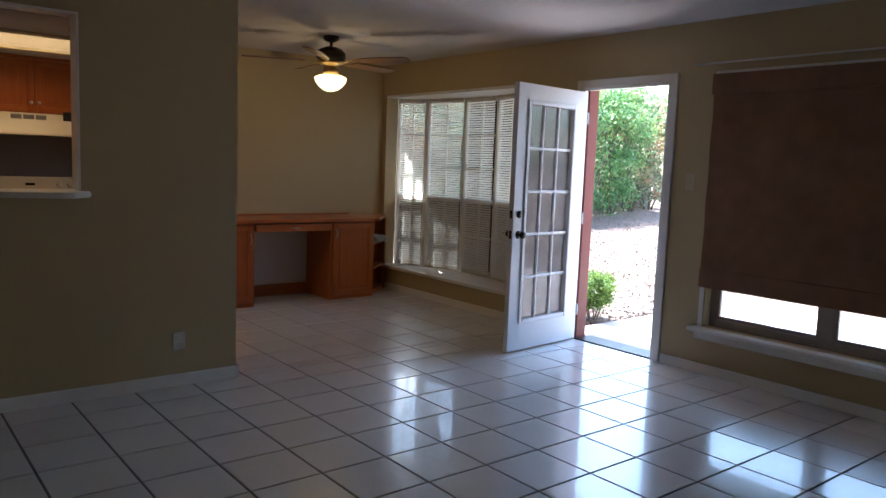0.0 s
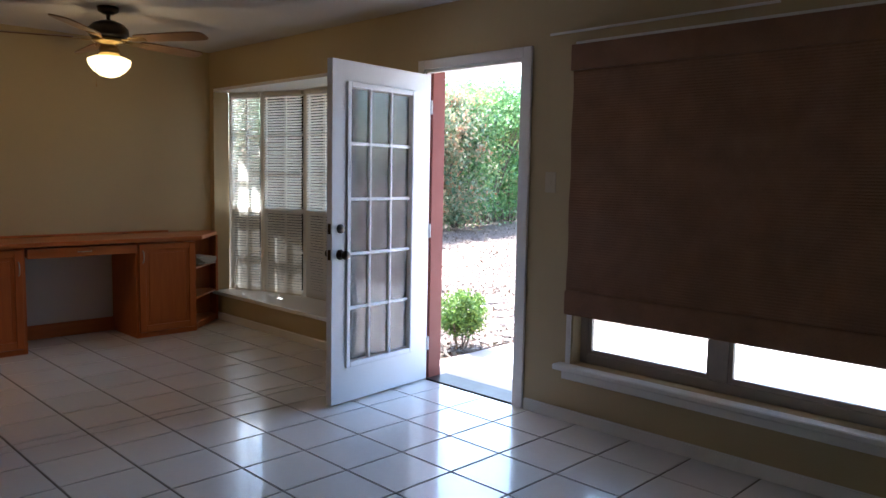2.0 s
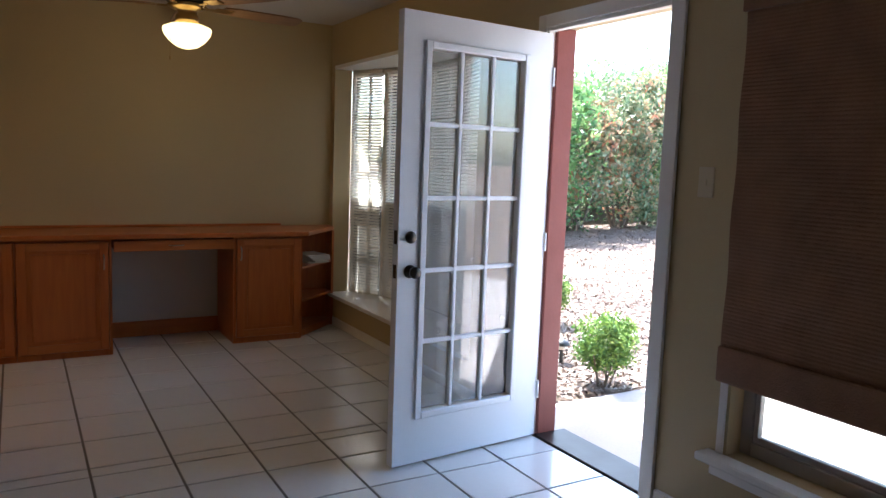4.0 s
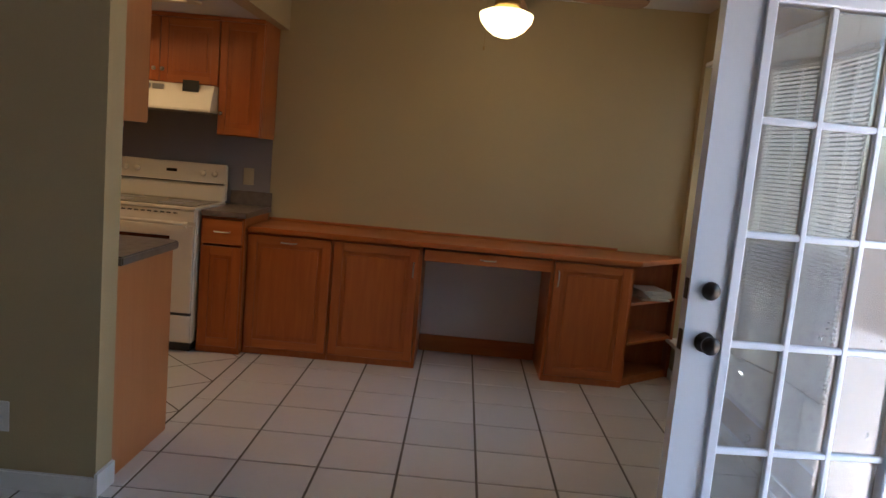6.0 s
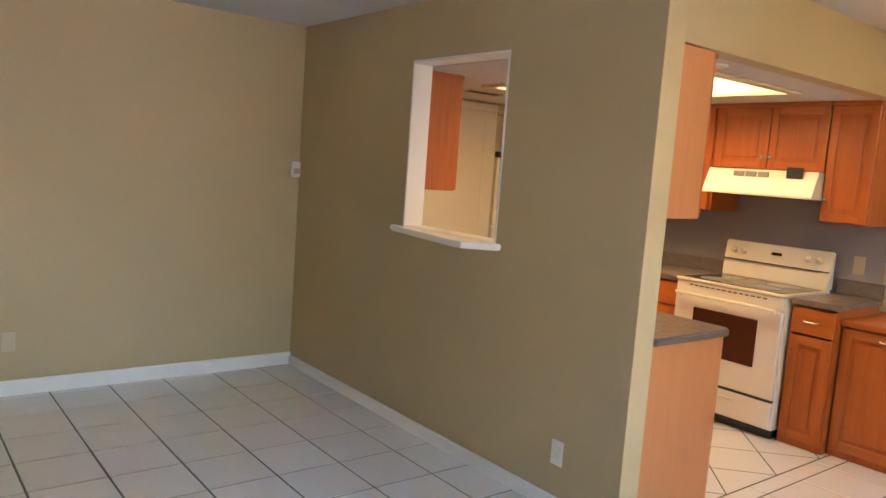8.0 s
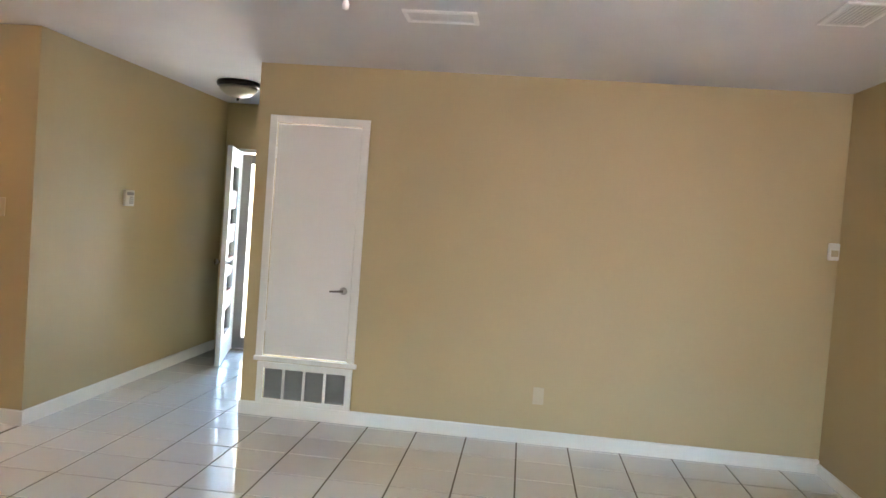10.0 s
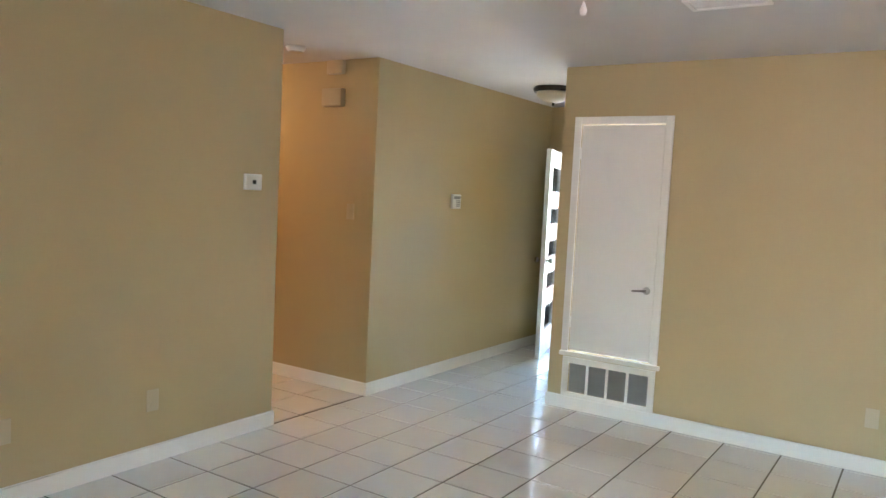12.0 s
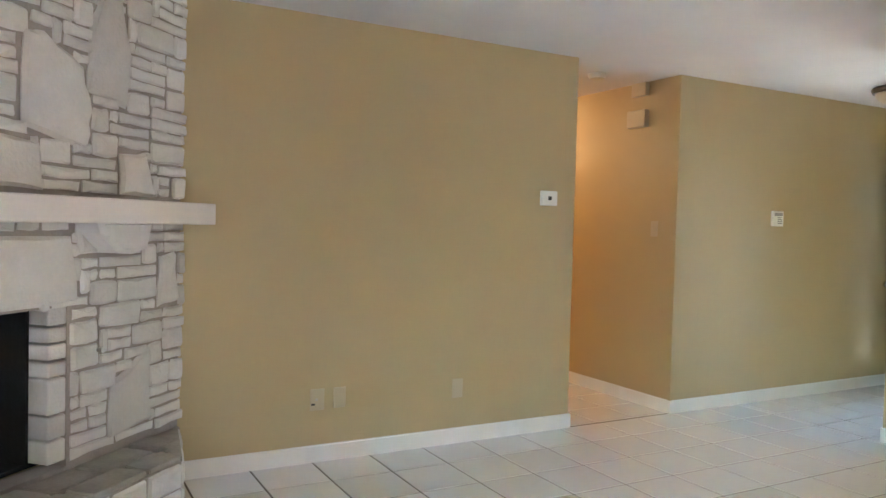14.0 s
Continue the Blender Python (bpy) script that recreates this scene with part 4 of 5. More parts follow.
rg = thing("kitchen_range", "cream electric range with a black glass top", "range", at=(1.945, 6.86, 0))
RW, RD = 0.755, 0.62
b = bmesh.new()
add_box(b, 0, RW, 0.03, RD, 0.06, 0.895, 0.004)
part("body", b, M_STOVE, rg)
part("toe_kick", box(0.02, RW - 0.02, 0.06, RD, 0.0, 0.059), M_DARK, rg)
part("cooktop_rim", box(-0.003, RW + 0.003, -0.005, RD - 0.05, 0.896, 0.915, 0.005, 2), M_STOVE, rg)
part("glass_top", box(0.03, RW - 0.03, 0.03, RD - 0.10, 0.9155, 0.9185), M_BLACK, rg, "black glass cooking surface")
for x, y, r in ((0.20, 0.15, 0.10), (0.55, 0.15, 0.08), (0.20, 0.38, 0.08), (0.55, 0.38, 0.10)):
    part("heating_ring", lathe([(r, 0.0), (r + 0.004, 0.0), (r + 0.004, 0.0008), (r, 0.0008)], 32, (x, y, 0.919)), M_SPLASH, rg)
od = part("oven_door", box(0.004, RW - 0.004, 0.0, 0.029, 0.255, 0.80, 0.006, 2), M_STOVE, rg)
part("oven_window", box(0.15, RW - 0.15, -0.0025, -0.0003, 0.43, 0.73, 0.001), material("smoked_oven_glass", (0.07, 0.022, 0.014), 0.10, bump=0.0, rough_var=0.03), od, "dark oven window")
hb = bmesh.new()
add_cyl(hb, 0.012, (0.03, -0.040, 0.815), (RW - 0.03, -0.040, 0.815), 14)
for x in (0.05, RW - 0.05):
    add_cyl(hb, 0.009, (x, -0.040, 0.815), (x, 0.004, 0.79), 10)
part("oven_handle", hb, M_STOVE, rg)
part("front_trim", box(0.004, RW - 0.004, 0.002, 0.029, 0.82, 0.893, 0.003), M_STOVE, rg)
# dark pieces paint the shade inside the vent slots
for i in range(14):
    part("vent_slot", box(0.10 + i * 0.04, 0.125 + i * 0.04, 0.0, 0.0018, 0.868, 0.876), M_DARK, rg)
part("storage_drawer", box(0.004, RW - 0.004, 0.0, 0.029, 0.07, 0.238, 0.006, 2), M_STOVE, rg)
# dark strip paints the shade in the gap above the drawer
part("door_gap_shade", box(0.006, RW - 0.006, 0.003, 0.028, 0.2385, 0.2545), M_DARK, rg)
part("drawer_grip", box(0.25, RW - 0.25, -0.008, 0.0, 0.185, 0.20, 0.003), M_STOVE, rg)
bg = prism([(0, 0.0), (0, 0.07), (RW, 0.07), (RW, 0.0)], 0.0, 0.25)
for v in bg.verts:
    if v.co.z > 0.1 and v.co.y < 0.03:
        v.co.y += 0.025
bmesh.ops.bevel(bg, geom=list(bg.edges), offset=0.008, segments=2, affect="EDGES")
bg.transform(Matrix.Translation((0, RD - 0.085, 0.915)))
part("backguard", bg, M_STOVE, rg)
part("backguard_line", box(0.004, RW - 0.004, RD - 0.0865, RD - 0.07, 1.030, 1.036), M_DARK, rg)
part("clock_display", box(0.35, 0.42, RD - 0.074, RD - 0.064, 1.095, 1.115), M_BLACK, rg)
for x in (0.07, 0.15, 0.60, 0.68):
    k = lathe([(0.001, 0), (0.022, 0), (0.019, 0.018), (0.001, 0.020)], 18)
    k.transform(Matrix.Translation((x, RD - 0.068, 1.10)) @ Matrix.Rotation(radians(84), 4, "X"))
    part("control_knob", k, M_STOVE, rg, smooth=True)


def wall_cabinet(label, x0, x1, y0, y1, z0, z1, doors, face=-1, side_mat=None):
    """face -1: doors look to -y; +1: to +y."""
    t = thing("wall_cabinet", label, "cabinet", "kitchen wall cabinets", (x0, y0, 0) if face < 0 else (x1, y1, 0), 0 if face < 0 else 180)
    w, d = x1 - x0, y1 - y0
    part("body", box(0.0, w, 0.0, d, z0, z1 - 0.002, 0.002), side_mat or M_WOOD, t)
    for a, b, hd in doors:
        panel_door(t, a, b, -0.001, z0 + 0.004, z1 - 0.03, handle=hd, rail=0.05)
    part("crown", box(0.0, w, -0.028, -0.001, z1 - 0.029, z1 - 0.003, 0.004), M_WOODX, t)
    return t


wall_cabinet("orange maple wall cabinet above the range hood", 1.95, 2.706, 7.16, YD - 0.008, 1.665, SF, [(0.004, 0.378, (0.35, 1.745, "k")), (0.380, 0.754, (0.405, 1.745, "k"))])
wall_cabinet("tall orange maple wall cabinet beside the range hood", 2.707, 2.99, 7.16, YD - 0.008, 1.365, SF, [(0.004, 0.279, (0.03, 1.50, "k"))])
wall_cabinet("orange maple wall cabinet in the kitchen corner", 0.80, 1.949, 7.16, YD - 0.008, 1.365, SF, [(0.004, 0.56, (0.53, 1.45, "k")), (0.564, 1.125, (0.595, 1.45, "k"))])
wall_cabinet("orange maple wall cabinet with plain end panel by the partition", 2.20, 3.03, YK + KT + 0.001, YK + KT + 0.25, 1.385, SF, [(0.004, 0.413, (0.38, 1.45, "k")), (0.417, 0.826, (0.45, 1.45, "k"))], 1, M_PANEL)
wall_cabinet("orange maple wall cabinet beside the pass-through", 0.35, 1.25, YK + KT + 0.001, YK + KT + 0.31, 1.385, SF, [(0.004, 0.448, (0.41, 1.45, "k")), (0.452, 0.896, (0.49, 1.45, "k"))], 1, M_WOOD)

hd = thing("range_hood", "cream range hood with a dark switch panel", "range hood", at=(1.952, 7.02, 0))
hm = prism([(0, 0.0), (0, 0.48), (0.752, 0.48), (0.752, 0.0)], 1.505, 1.663)
for v in hm.verts:
    if v.co.z > 1.6 and v.co.y < 0.2:
        v.co.y += 0.065
bmesh.ops.bevel(hm, geom=list(hm.edges), offset=0.004, segments=1, affect="EDGES")
part("body", hm, M_STOVE, hd)
part("lip", box(-0.001, 0.753, -0.008, 0.48, 1.494, 1.506, 0.002), M_STOVE, hd)
part("switch_panel", box(0.56, 0.66, 0.040, 0.052, 1.615, 1.685), M_DARK, hd)
for i in range(3):
    part("vent_grille", box(0.20 + i * 0.085, 0.27 + i * 0.085, 0.040, 0.052, 1.615, 1.648), M_SPLASH, hd)

# peninsula along the partition
pn = thing("base_cabinet", "orange maple base cabinet with a plain end panel behind the partition", "cabinet", "kitchen base cabinets", (0.60, YK + KT + 0.001, 0))
part("body", box(0.0, 2.425, 0.0, 0.54, 0.09, 0.843, 0.002), M_WOOD, pn)
part("toe_kick", box(0.0, 2.41, 0.0, 0.48, 0.0, 0.089), M_DARK, pn)
part("end_panel", prism([(2.426, 0.0), (2.426, 0.555), (2.438, 0.555), (2.438, 0.0)], 0.0, 0.843), M_PANEL, pn, "pale orange veneered end panel")
for i in range(4):
    part("door", box(0.01 + i * 0.605, 0.60 + i * 0.605, 0.541, 0.559, 0.11, 0.83, 0.003), M_WOOD, pn)
pw_ = thing("worktop", "grey laminate worktop on the cabinet behind the partition", "worktop")
part("slab", prism([(0.60, YK + KT + 0.002), (0.60, 5.69), (3.035, 5.69), (3.065, 5.66), (3.065, YK + KT + 0.002)], 0.845, 0.88, 0.006), M_LAMI, pw_)

# far end of the kitchen
kdr = thing("pantry_door", "cream pantry door in the kitchen end wall", "door", at=(0.0, 5.99, 0.0))
part("panel", box(0.003, 0.030, 0.0, 0.695, 0.01, 2.025, 0.003), M_CREAM, kdr)
part("frame_head", box(0.002, 0.034, -0.06, 0.83, 2.032, 2.085, 0.003), M_CREAM, kdr)
part("frame_side", box(0.002, 0.022, -0.06, -0.004, 0.0, 2.031, 0.003), M_CREAM, kdr)
part("frame_side", box(0.002, 0.022, 0.70, 0.83, 0.0, 2.031, 0.003), M_CREAM, kdr)
knob(kdr, 0.62, 0.93, -1, 0.0, name="door_knob", mat=M_NICKEL)
for c in kdr.children:
    if c.name.startswith("door_knob"):
        c.matrix_basis = pose(0.03, 0.0, 0.0, 0, 0, 90) @ pose(0, 0, 0)
structure("kitchen_end_lining", box(0.001, 0.0015, YK + KT, 6.84, 0.0, SF), M_CREAM, "cream painted kitchen end wall", "wall")
kv = thing("ceiling_vent", "cream kitchen ceiling vent with dark slots", "air vent", at=(0.66, 6.10, SF))
part("frame", box(-0.075, 0.075, -0.17, 0.17, -0.010, -0.0005, 0.003), M_CREAM, kv)
# dark bars on the vent frame paint the shade of its openings
for i in range(5):
    part("slot", box(-0.055 + i * 0.024, -0.041 + i * 0.024, -0.15, 0.15, -0.0125, -0.0102), M_DARK, kv)
alc = bmesh.new()
for b in ((-0.80, -0.78, 6.84, 7.50, -0.004, 2.03), (-0.78, -0.121, 6.83, 6.848, -0.004, 2.03), (-0.78, -0.121, 7.492, 7.51, -0.004, 2.03), (-0.78, -0.121, 6.849, 7.491, 2.022, 2.04)):
    add_box(alc, *b)
structure("refrigerator_alcove", alc, M_WALL, "tan painted alcove round the refrigerator", "wall")
structure("alcove_floor", box(-0.78, -0.001, 6.849, 7.491, -0.06, -0.001), M_TILE, "pale tiled floor of the refrigerator alcove", "floor")
# added panel catches light in front of the dark recess above the refrigerator
structure("added_alcove_panel", box(-0.13, -0.10, 6.852, 7.488, 1.70, 2.018), M_WALL, "tan painted panel added in front of the dark recess above the refrigerator", "wall")
fg = thing("refrigerator", "cream top-freezer refrigerator standing in an alcove", "refrigerator", at=(-0.64, 6.862, 0.0))
part("body", box(0.0, 0.60, 0.0, 0.61, 0.02, 1.64, 0.006), M_CREAM, fg)
part("toe_grille", box(0.601, 0.625, 0.01, 0.60, 0.02, 0.10, 0.002), M_DARK, fg)
for z0, z1 in ((0.11, 1.035), (1.05, 1.645)):
    dr = part("door", box(0.604, 0.66, 0.0, 0.61, z0, z1, 0.010, 2), M_CREAM, fg)
    zc = z1 - 0.30 if z0 < 0.5 else z0 + 0.05
    part("handle", box(0.6605, 0.685, 0.035, 0.055, zc, zc + 0.26, 0.005), M_CREAM, dr)

# light well of the kitchen ceiling
wx0, wx1, wy0, wy1 = 1.03, 2.68, 5.86, 6.66
tr = bmesh.new()
for b in ((wx0 - 0.055, wx0, wy0 - 0.055, wy1 + 0.055), (wx1, wx1 + 0.055, wy0 - 0.055, wy1 + 0.055), (wx0, wx1, wy0 - 0.055, wy0), (wx0, wx1, wy1, wy1 + 0.055)):
    add_box(tr, b[0], b[1], b[2], b[3], SF - 0.018, SF - 0.001, 0.005)
for b in ((wx0, wx0 + 0.05, wy0, wy1), (wx1 - 0.05, wx1, wy0, wy1), (wx0 + 0.05, wx1 - 0.05, wy0, wy0 + 0.05), (wx0 + 0.05, wx1 - 0.05, wy1 - 0.05, wy1)):
    add_box(tr, b[0], b[1], b[2], b[3], SF + 0.12, SF + 0.14, 0.005)
structure("light_well_trim", tr, M_CREAM, "cream moulding round the kitchen light well", "trim")
M_TUBE = glow("warm_tube", (1.0, 0.66, 0.28), 0.7)
for y in (6.10, 6.48):
    tb = thing("kitchen_lamp", "lit warm lamp in the kitchen ceiling light well", "ceiling light", "kitchen light well lamps", (1.855, y, 2.30))
    part("tube", cyl(0.020, (-0.74, 0, 0), (0.74, 0, 0), 14), M_TUBE, tb)
    part("holder", box(-0.78, 0.78, -0.03, 0.03, 0.024, 0.075, 0.004), M_WHITE, tb)

dl = thing("recessed_downlight", "small round lit downlight in the lowered kitchen ceiling", "ceiling light", at=(2.81, 5.66, SF))
part("trim_ring", lathe([(0.052, -0.001), (0.082, -0.001), (0.080, -0.007), (0.052, -0.010)], 28), M_WPLATE, dl, smooth=True)
part("lamp_face", lathe([(0.001, -0.004), (0.051, -0.004), (0.051, -0.001), (0.001, -0.001)], 24), glow("downlight_face", (1.0, 0.90, 0.72), 1.2), dl, "glowing round lamp face")

# ---- corner fireplace ----
FA, FB = Vector((4.15, 0.0)), Vector((XG - 0.002, 1.62))
FU = (FB - FA).normalized()
FL = (FB - FA).length
FTURN = math.degrees(math.atan2(FU.y, FU.x))
fpl = thing("fireplace", "corner fireplace of limewashed stones with a raised hearth", "fireplace", at=(FA.x, FA.y, 0), turn=FTURN)
OX0, OX1, OZ0, OZ1 = 0.735, 1.655, 0.32, 0.965     # opening, along the face and up
for a, b, z0, z1 in ((0.03, OX0 + 0.012, 0, 2.437), (OX1 - 0.012, FL - 0.03, 0, 2.437), (OX0 + 0.012, OX1 - 0.012, OZ1 - 0.01, 2.437), (OX0 + 0.012, OX1 - 0.012, 0, OZ0 - 0.02)):
    core = box(a, b, -0.10, 0.004, z0, z1)
    for v in core.verts:
        if v.co.y < -0.05:
            v.co.x = min(max(v.co.x, 0.14), FL - 0.14)
    part("mortar_bed", core, M_MORTAR, fpl, "grey-brown mortar between the stones")
for nm, b in (("firebox_side", (OX0 + 0.10, OX0 + 0.115, -0.60, -0.10, OZ0, OZ1 + 0.1)), ("firebox_side", (OX1 - 0.115, OX1 - 0.10, -0.60, -0.10, OZ0, OZ1 + 0.1)), ("firebox_back", (OX0 + 0.115, OX1 - 0.115, -0.61, -0.60, OZ0, OZ1 + 0.1)),
              ("firebox_roof", (OX0 + 0.1, OX1 - 0.1, -0.60, -0.10, OZ1 + 0.1, OZ1 + 0.115)), ("firebox_floor", (OX0 + 0.02, OX1 - 0.02, -0.60, -0.11, OZ0 - 0.02, OZ0 - 0.002))):
    part(nm, box(*b), M_SOOT, fpl, "sooty black firebox lining")
rs = random.Random(11)


def stone_mesh(pts, depth, back=0.0, bevel=0.010):
    """A rough stone: an outline in u and z, standing out by depth, with a softened front."""
    bm = bmesh.new()
    cu = sum(p[0] for p in pts) / len(pts)
    cz = sum(p[1] for p in pts) / len(pts)
    lo = [bm.verts.new((u, -0.02, z)) for u, z in pts]
    mid = [bm.verts.new((u, depth - bevel, z)) for u, z in pts]
    hi = []
    for u, z in pts:
        d = Vector((cu - u, cz - z))
        d = d.normalized() * min(bevel * 1.3, d.length * 0.4)
        hi.append(bm.verts.new((u + d.x, depth + rs.uniform(-0.003, 0.003), z + d.y)))
    c = bm.verts.new((cu, depth + 0.004, cz))
    n = len(pts)
    for i in range(n):
        j = (i + 1) % n
        bm.faces.new((lo[i], lo[j], mid[j], mid[i]))
        bm.faces.new((mid[i], mid[j], hi[j], hi[i]))
        bm.faces.new((hi[i], hi[j], c))
    bmesh.ops.recalc_face_normals(bm, faces=bm.faces)
    return bm


def rough_outline(u0, u1, z0, z1, gap=0.004, j=0.005):
    u0, u1, z0, z1 = u0 + gap, u1 - gap, z0 + gap, z1 - gap
    w, h = u1 - u0, z1 - z0
    c = min(w, h) * 0.10
    pts = [(u0 + c, z0), (u0 + w * rs.uniform(0.4, 0.6), z0), (u1 - c, z0), (u1, z0 + c), (u1, z1 - c), (u1 - c, z1), (u0 + w * rs.uniform(0.4, 0.6), z1), (u0 + c, z1), (u0, z1 - c), (u0, z0 + c)]
    return [(u + rs.uniform(-j, j), z + rs.uniform(-j, j)) for u, z in pts]


CELL = 0.0525
NU, NZ = int(FL / CELL), int(2.43 / CELL)
used = np.zeros((NU, NZ), bool)
for i in range(NU):
    for k in range(NZ):
        u, z = (i + 0.5) * CELL, (k + 0.5) * CELL
        if OX0 < u < OX1 and z < OZ1 or z < OZ0 - 0.02 or 1.30 < z < 1.41:
            used[i, k] = True
# large stones: outline corners in u and z
BIG = [
    [(0.43, 1.80), (0.66, 1.84), (0.65, 2.08), (0.58, 2.28), (0.47, 2.27), (0.40, 2.05)],
    [(0.66, 1.60), (0.98, 1.66), (0.97, 2.02), (0.88, 2.03), (0.68, 1.93), (0.63, 1.75)],
    [(0.23, 1.42), (0.46, 1.42), (0.47, 1.60), (0.30, 1.62)],
    [(0.88, 1.42), (1.25, 1.42), (1.24, 1.62), (0.90, 1.60)],
    [(0.70, 0.975), (1.16, 0.965), (1.17, 1.24), (0.74, 1.24)],
    [(1.17, 0.965), (1.69, 0.98), (1.66, 1.24), (1.18, 1.24)],
    [(0.24, 0.38), (0.52, 0.35), (0.50, 0.60), (0.26, 0.72)],
    [(0.05, 0.92), (0.20, 0.90), (0.19, 1.14), (0.08, 1.16)],
    [(1.45, 1.75), (1.80, 1.72), (1.84, 2.05), (1.50, 2.10)],
    [(1.90, 0.95), (2.20, 0.92), (2.18, 1.20), (1.94, 1.22)],
    [(0.90, 2.12), (1.30, 2.10), (1.34, 2.40), (0.95, 2.42)],
    [(0.38, 1.175), (0.70, 1.165), (0.71, 1.295), (0.36, 1.295)],
]


def inside(poly, u, z):
    hit = False
    for (a, b), (a2, b2) in zip(poly, poly[1:] + poly[:1]):
        if (b > z) != (b2 > z) and u < a + (z - b) * (a2 - a) / (b2 - b):
            hit = not hit
    return hit


for poly in BIG:
    us, zs_ = [p[0] for p in poly], [p[1] for p in poly]
    for i in range(NU):
        for k in range(NZ):
            u, z = (i + 0.5) * CELL, (k + 0.5) * CELL
            if inside(poly, u, z):
                used[i, k] = True
    sub = []
    for (u, z), (u2, z2) in zip(poly, poly[1:] + poly[:1]):
        sub += [(u, z), ((u * 2 + u2) / 3 + rs.uniform(-0.008, 0.008), (z * 2 + z2) / 3 + rs.uniform(-0.008, 0.008)), ((u + u2 * 2) / 3 + rs.uniform(-0.008, 0.008), (z + z2 * 2) / 3 + rs.uniform(-0.008, 0.008))]
    part("stone", stone_mesh(sub, 0.024, bevel=0.014), M_STONE, fpl)
for k in range(NZ):
    for i in range(NU):
        if used[i, k]:
            continue
        w, h = rs.choice((2, 3, 3, 4, 5)) + (2 if i > 30 else 0), rs.choice((1, 1, 1, 2, 2)) + (1 if i > 30 else 0)
        ww = 1
        while ww < w and i + ww < NU and not used[i + ww, k]:
            ww += 1
        hh = 1
        while hh < h and k + hh < NZ and not used[i:i + ww, k + hh].any():
            hh += 1
        used[i:i + ww, k:k + hh] = True
        part("stone", stone_mesh(rough_outline(i * CELL, (i + ww) * CELL, k * CELL, (k + hh) * CELL), rs.uniform(0.008, 0.024)), M_STONE, fpl)
for side, x0, x1 in ((0, OX0, OX0 + 0.10), (1, OX1 - 0.10, OX1)):
    z = OZ0
    while z < OZ1 - 0.02:
        hgt = min(rs.choice((0.07, 0.10, 0.15)), OZ1 - z)
        part("jamb_stone", box(x0 + 0.004, x1, -0.30, -0.002, z + 0.004, z + hgt - 0.004, 0.008, 2), M_STONE, fpl)
        z += hgt
part("gas_key", cyl(0.012, (0.59, 0.015, 0.755), (0.59, 0.045, 0.755), 12), M_NICKEL, fpl, "small metal gas key socket")
mt = thing("mantel_shelf", "off-white painted thick timber mantel shelf", "mantel", at=(FA.x, FA.y, 0), turn=FTURN)
part("beam", box(0.015, FL + 0.03, 0.026, 0.20, 1.296, 1.398, 0.006, 2), M_MANTEL, mt)
for u in (0.545, FL - 0.545):
    pts = [(u - 0.16, 1.301), (u - 0.13, 1.19), (u - 0.04, 1.165), (u + 0.05, 1.17), (u + 0.15, 1.25), (u + 0.17, 1.301)]
    part("corbel_stone", stone_mesh(pts, 0.14, bevel=0.02), M_STONE, mt, "pale stone bracket under the mantel")
# raised hearth
HZ = 0.30
hearth = thing("hearth", "raised stone hearth with a flagstone top", "hearth")
c1, c2 = Vector((4.235, 0.60)), Vector((5.27, 1.60))
hp = [(4.165, 0.016), (c1.x + 0.006, c1.y - 0.02), (c2.x - 0.02, c2.y - 0.006), (XG - 0.018, 1.632), (FB.x - 0.03, FB.y - 0.01), (FA.x + 0.03, FA.y + 0.016)]
hp = [(4.165, 0.016), (c1.x + 0.006, c1.y - 0.02), (c2.x, c2.y), (XG - 0.02, 1.635)]
nb = Vector((-FU.y, FU.x)) * 0.03
hp += [(FB.x - 0.02 + nb.x, FB.y + nb.y), (FA.x + nb.x + 0.03, FA.y + nb.y + 0.02)]
part("core", prism(hp, 0.0, HZ - 0.02), M_MORTAR, hearth, "grey-brown mortar core")
M_FLAG = material("worn_flagstone", (0.38, 0.34, 0.29), 0.8, spread=0.25, scale=7, fine=60, bump=0.6, per_object=0.25)


def side_stones(p, q):
    d = (q - p)
    ln = d.length
    turn = math.degrees(math.atan2(d.y, d.x))
    z = 0.0
    for hgt in (0.09, 0.075, 0.115):
        u = 0.0
        while u < ln - 0.02:
            w = min(rs.uniform(0.10, 0.24), ln - u)
            bm = stone_mesh(rough_outline(u, u + w, z, z + hgt, 0.005, 0.004), 0.014)
            o = part("side_stone", bm, M_STONE, hearth)
            o.matrix_basis = pose(p.x, p.y, 0, 0, 0, turn)
            u += w
        z += hgt


side_stones(Vector(hp[0]), Vector(hp[1]))
side_stones(Vector(hp[1]), Vector(hp[2]))
side_stones(Vector(hp[2]), Vector(hp[3]))
fi = FU
nn = Vector((-FU.y, FU.x))
for r, (w0, w1) in enumerate(((0.028, 0.20), (0.20, 0.40))):
    u = 0.25 if r == 0 else 0.44
    end = FL - 0.1 if r == 0 else 1.95
    if r == 1:
        end = (Vector(hp[2]) - FA).dot(FU)
        w1 = (Vector(hp[1]) - FA).dot(nn)
    while u < end:
        w = min(rs.uniform(0.17, 0.34), end - u)
        if w < 0.04:
            break
        g = 0.008
        q = [(u + g + rs.uniform(0, .02), w0 + g), (u + w - g - rs.uniform(0, .02), w0 + g), (u + w - g, (w0 + w1) / 2), (u + w - g - rs.uniform(0, .02), w1 - g), (u + g, w1 - g), (u + g, (w0 + w1) / 2)]
        pts = [tuple(FA + FU * a + nn * b) for a, b in q]
        part("flagstone", prism(pts, HZ - 0.03, HZ + rs.uniform(-0.002, 0.003), 0.004), M_FLAG, hearth)
        u += w
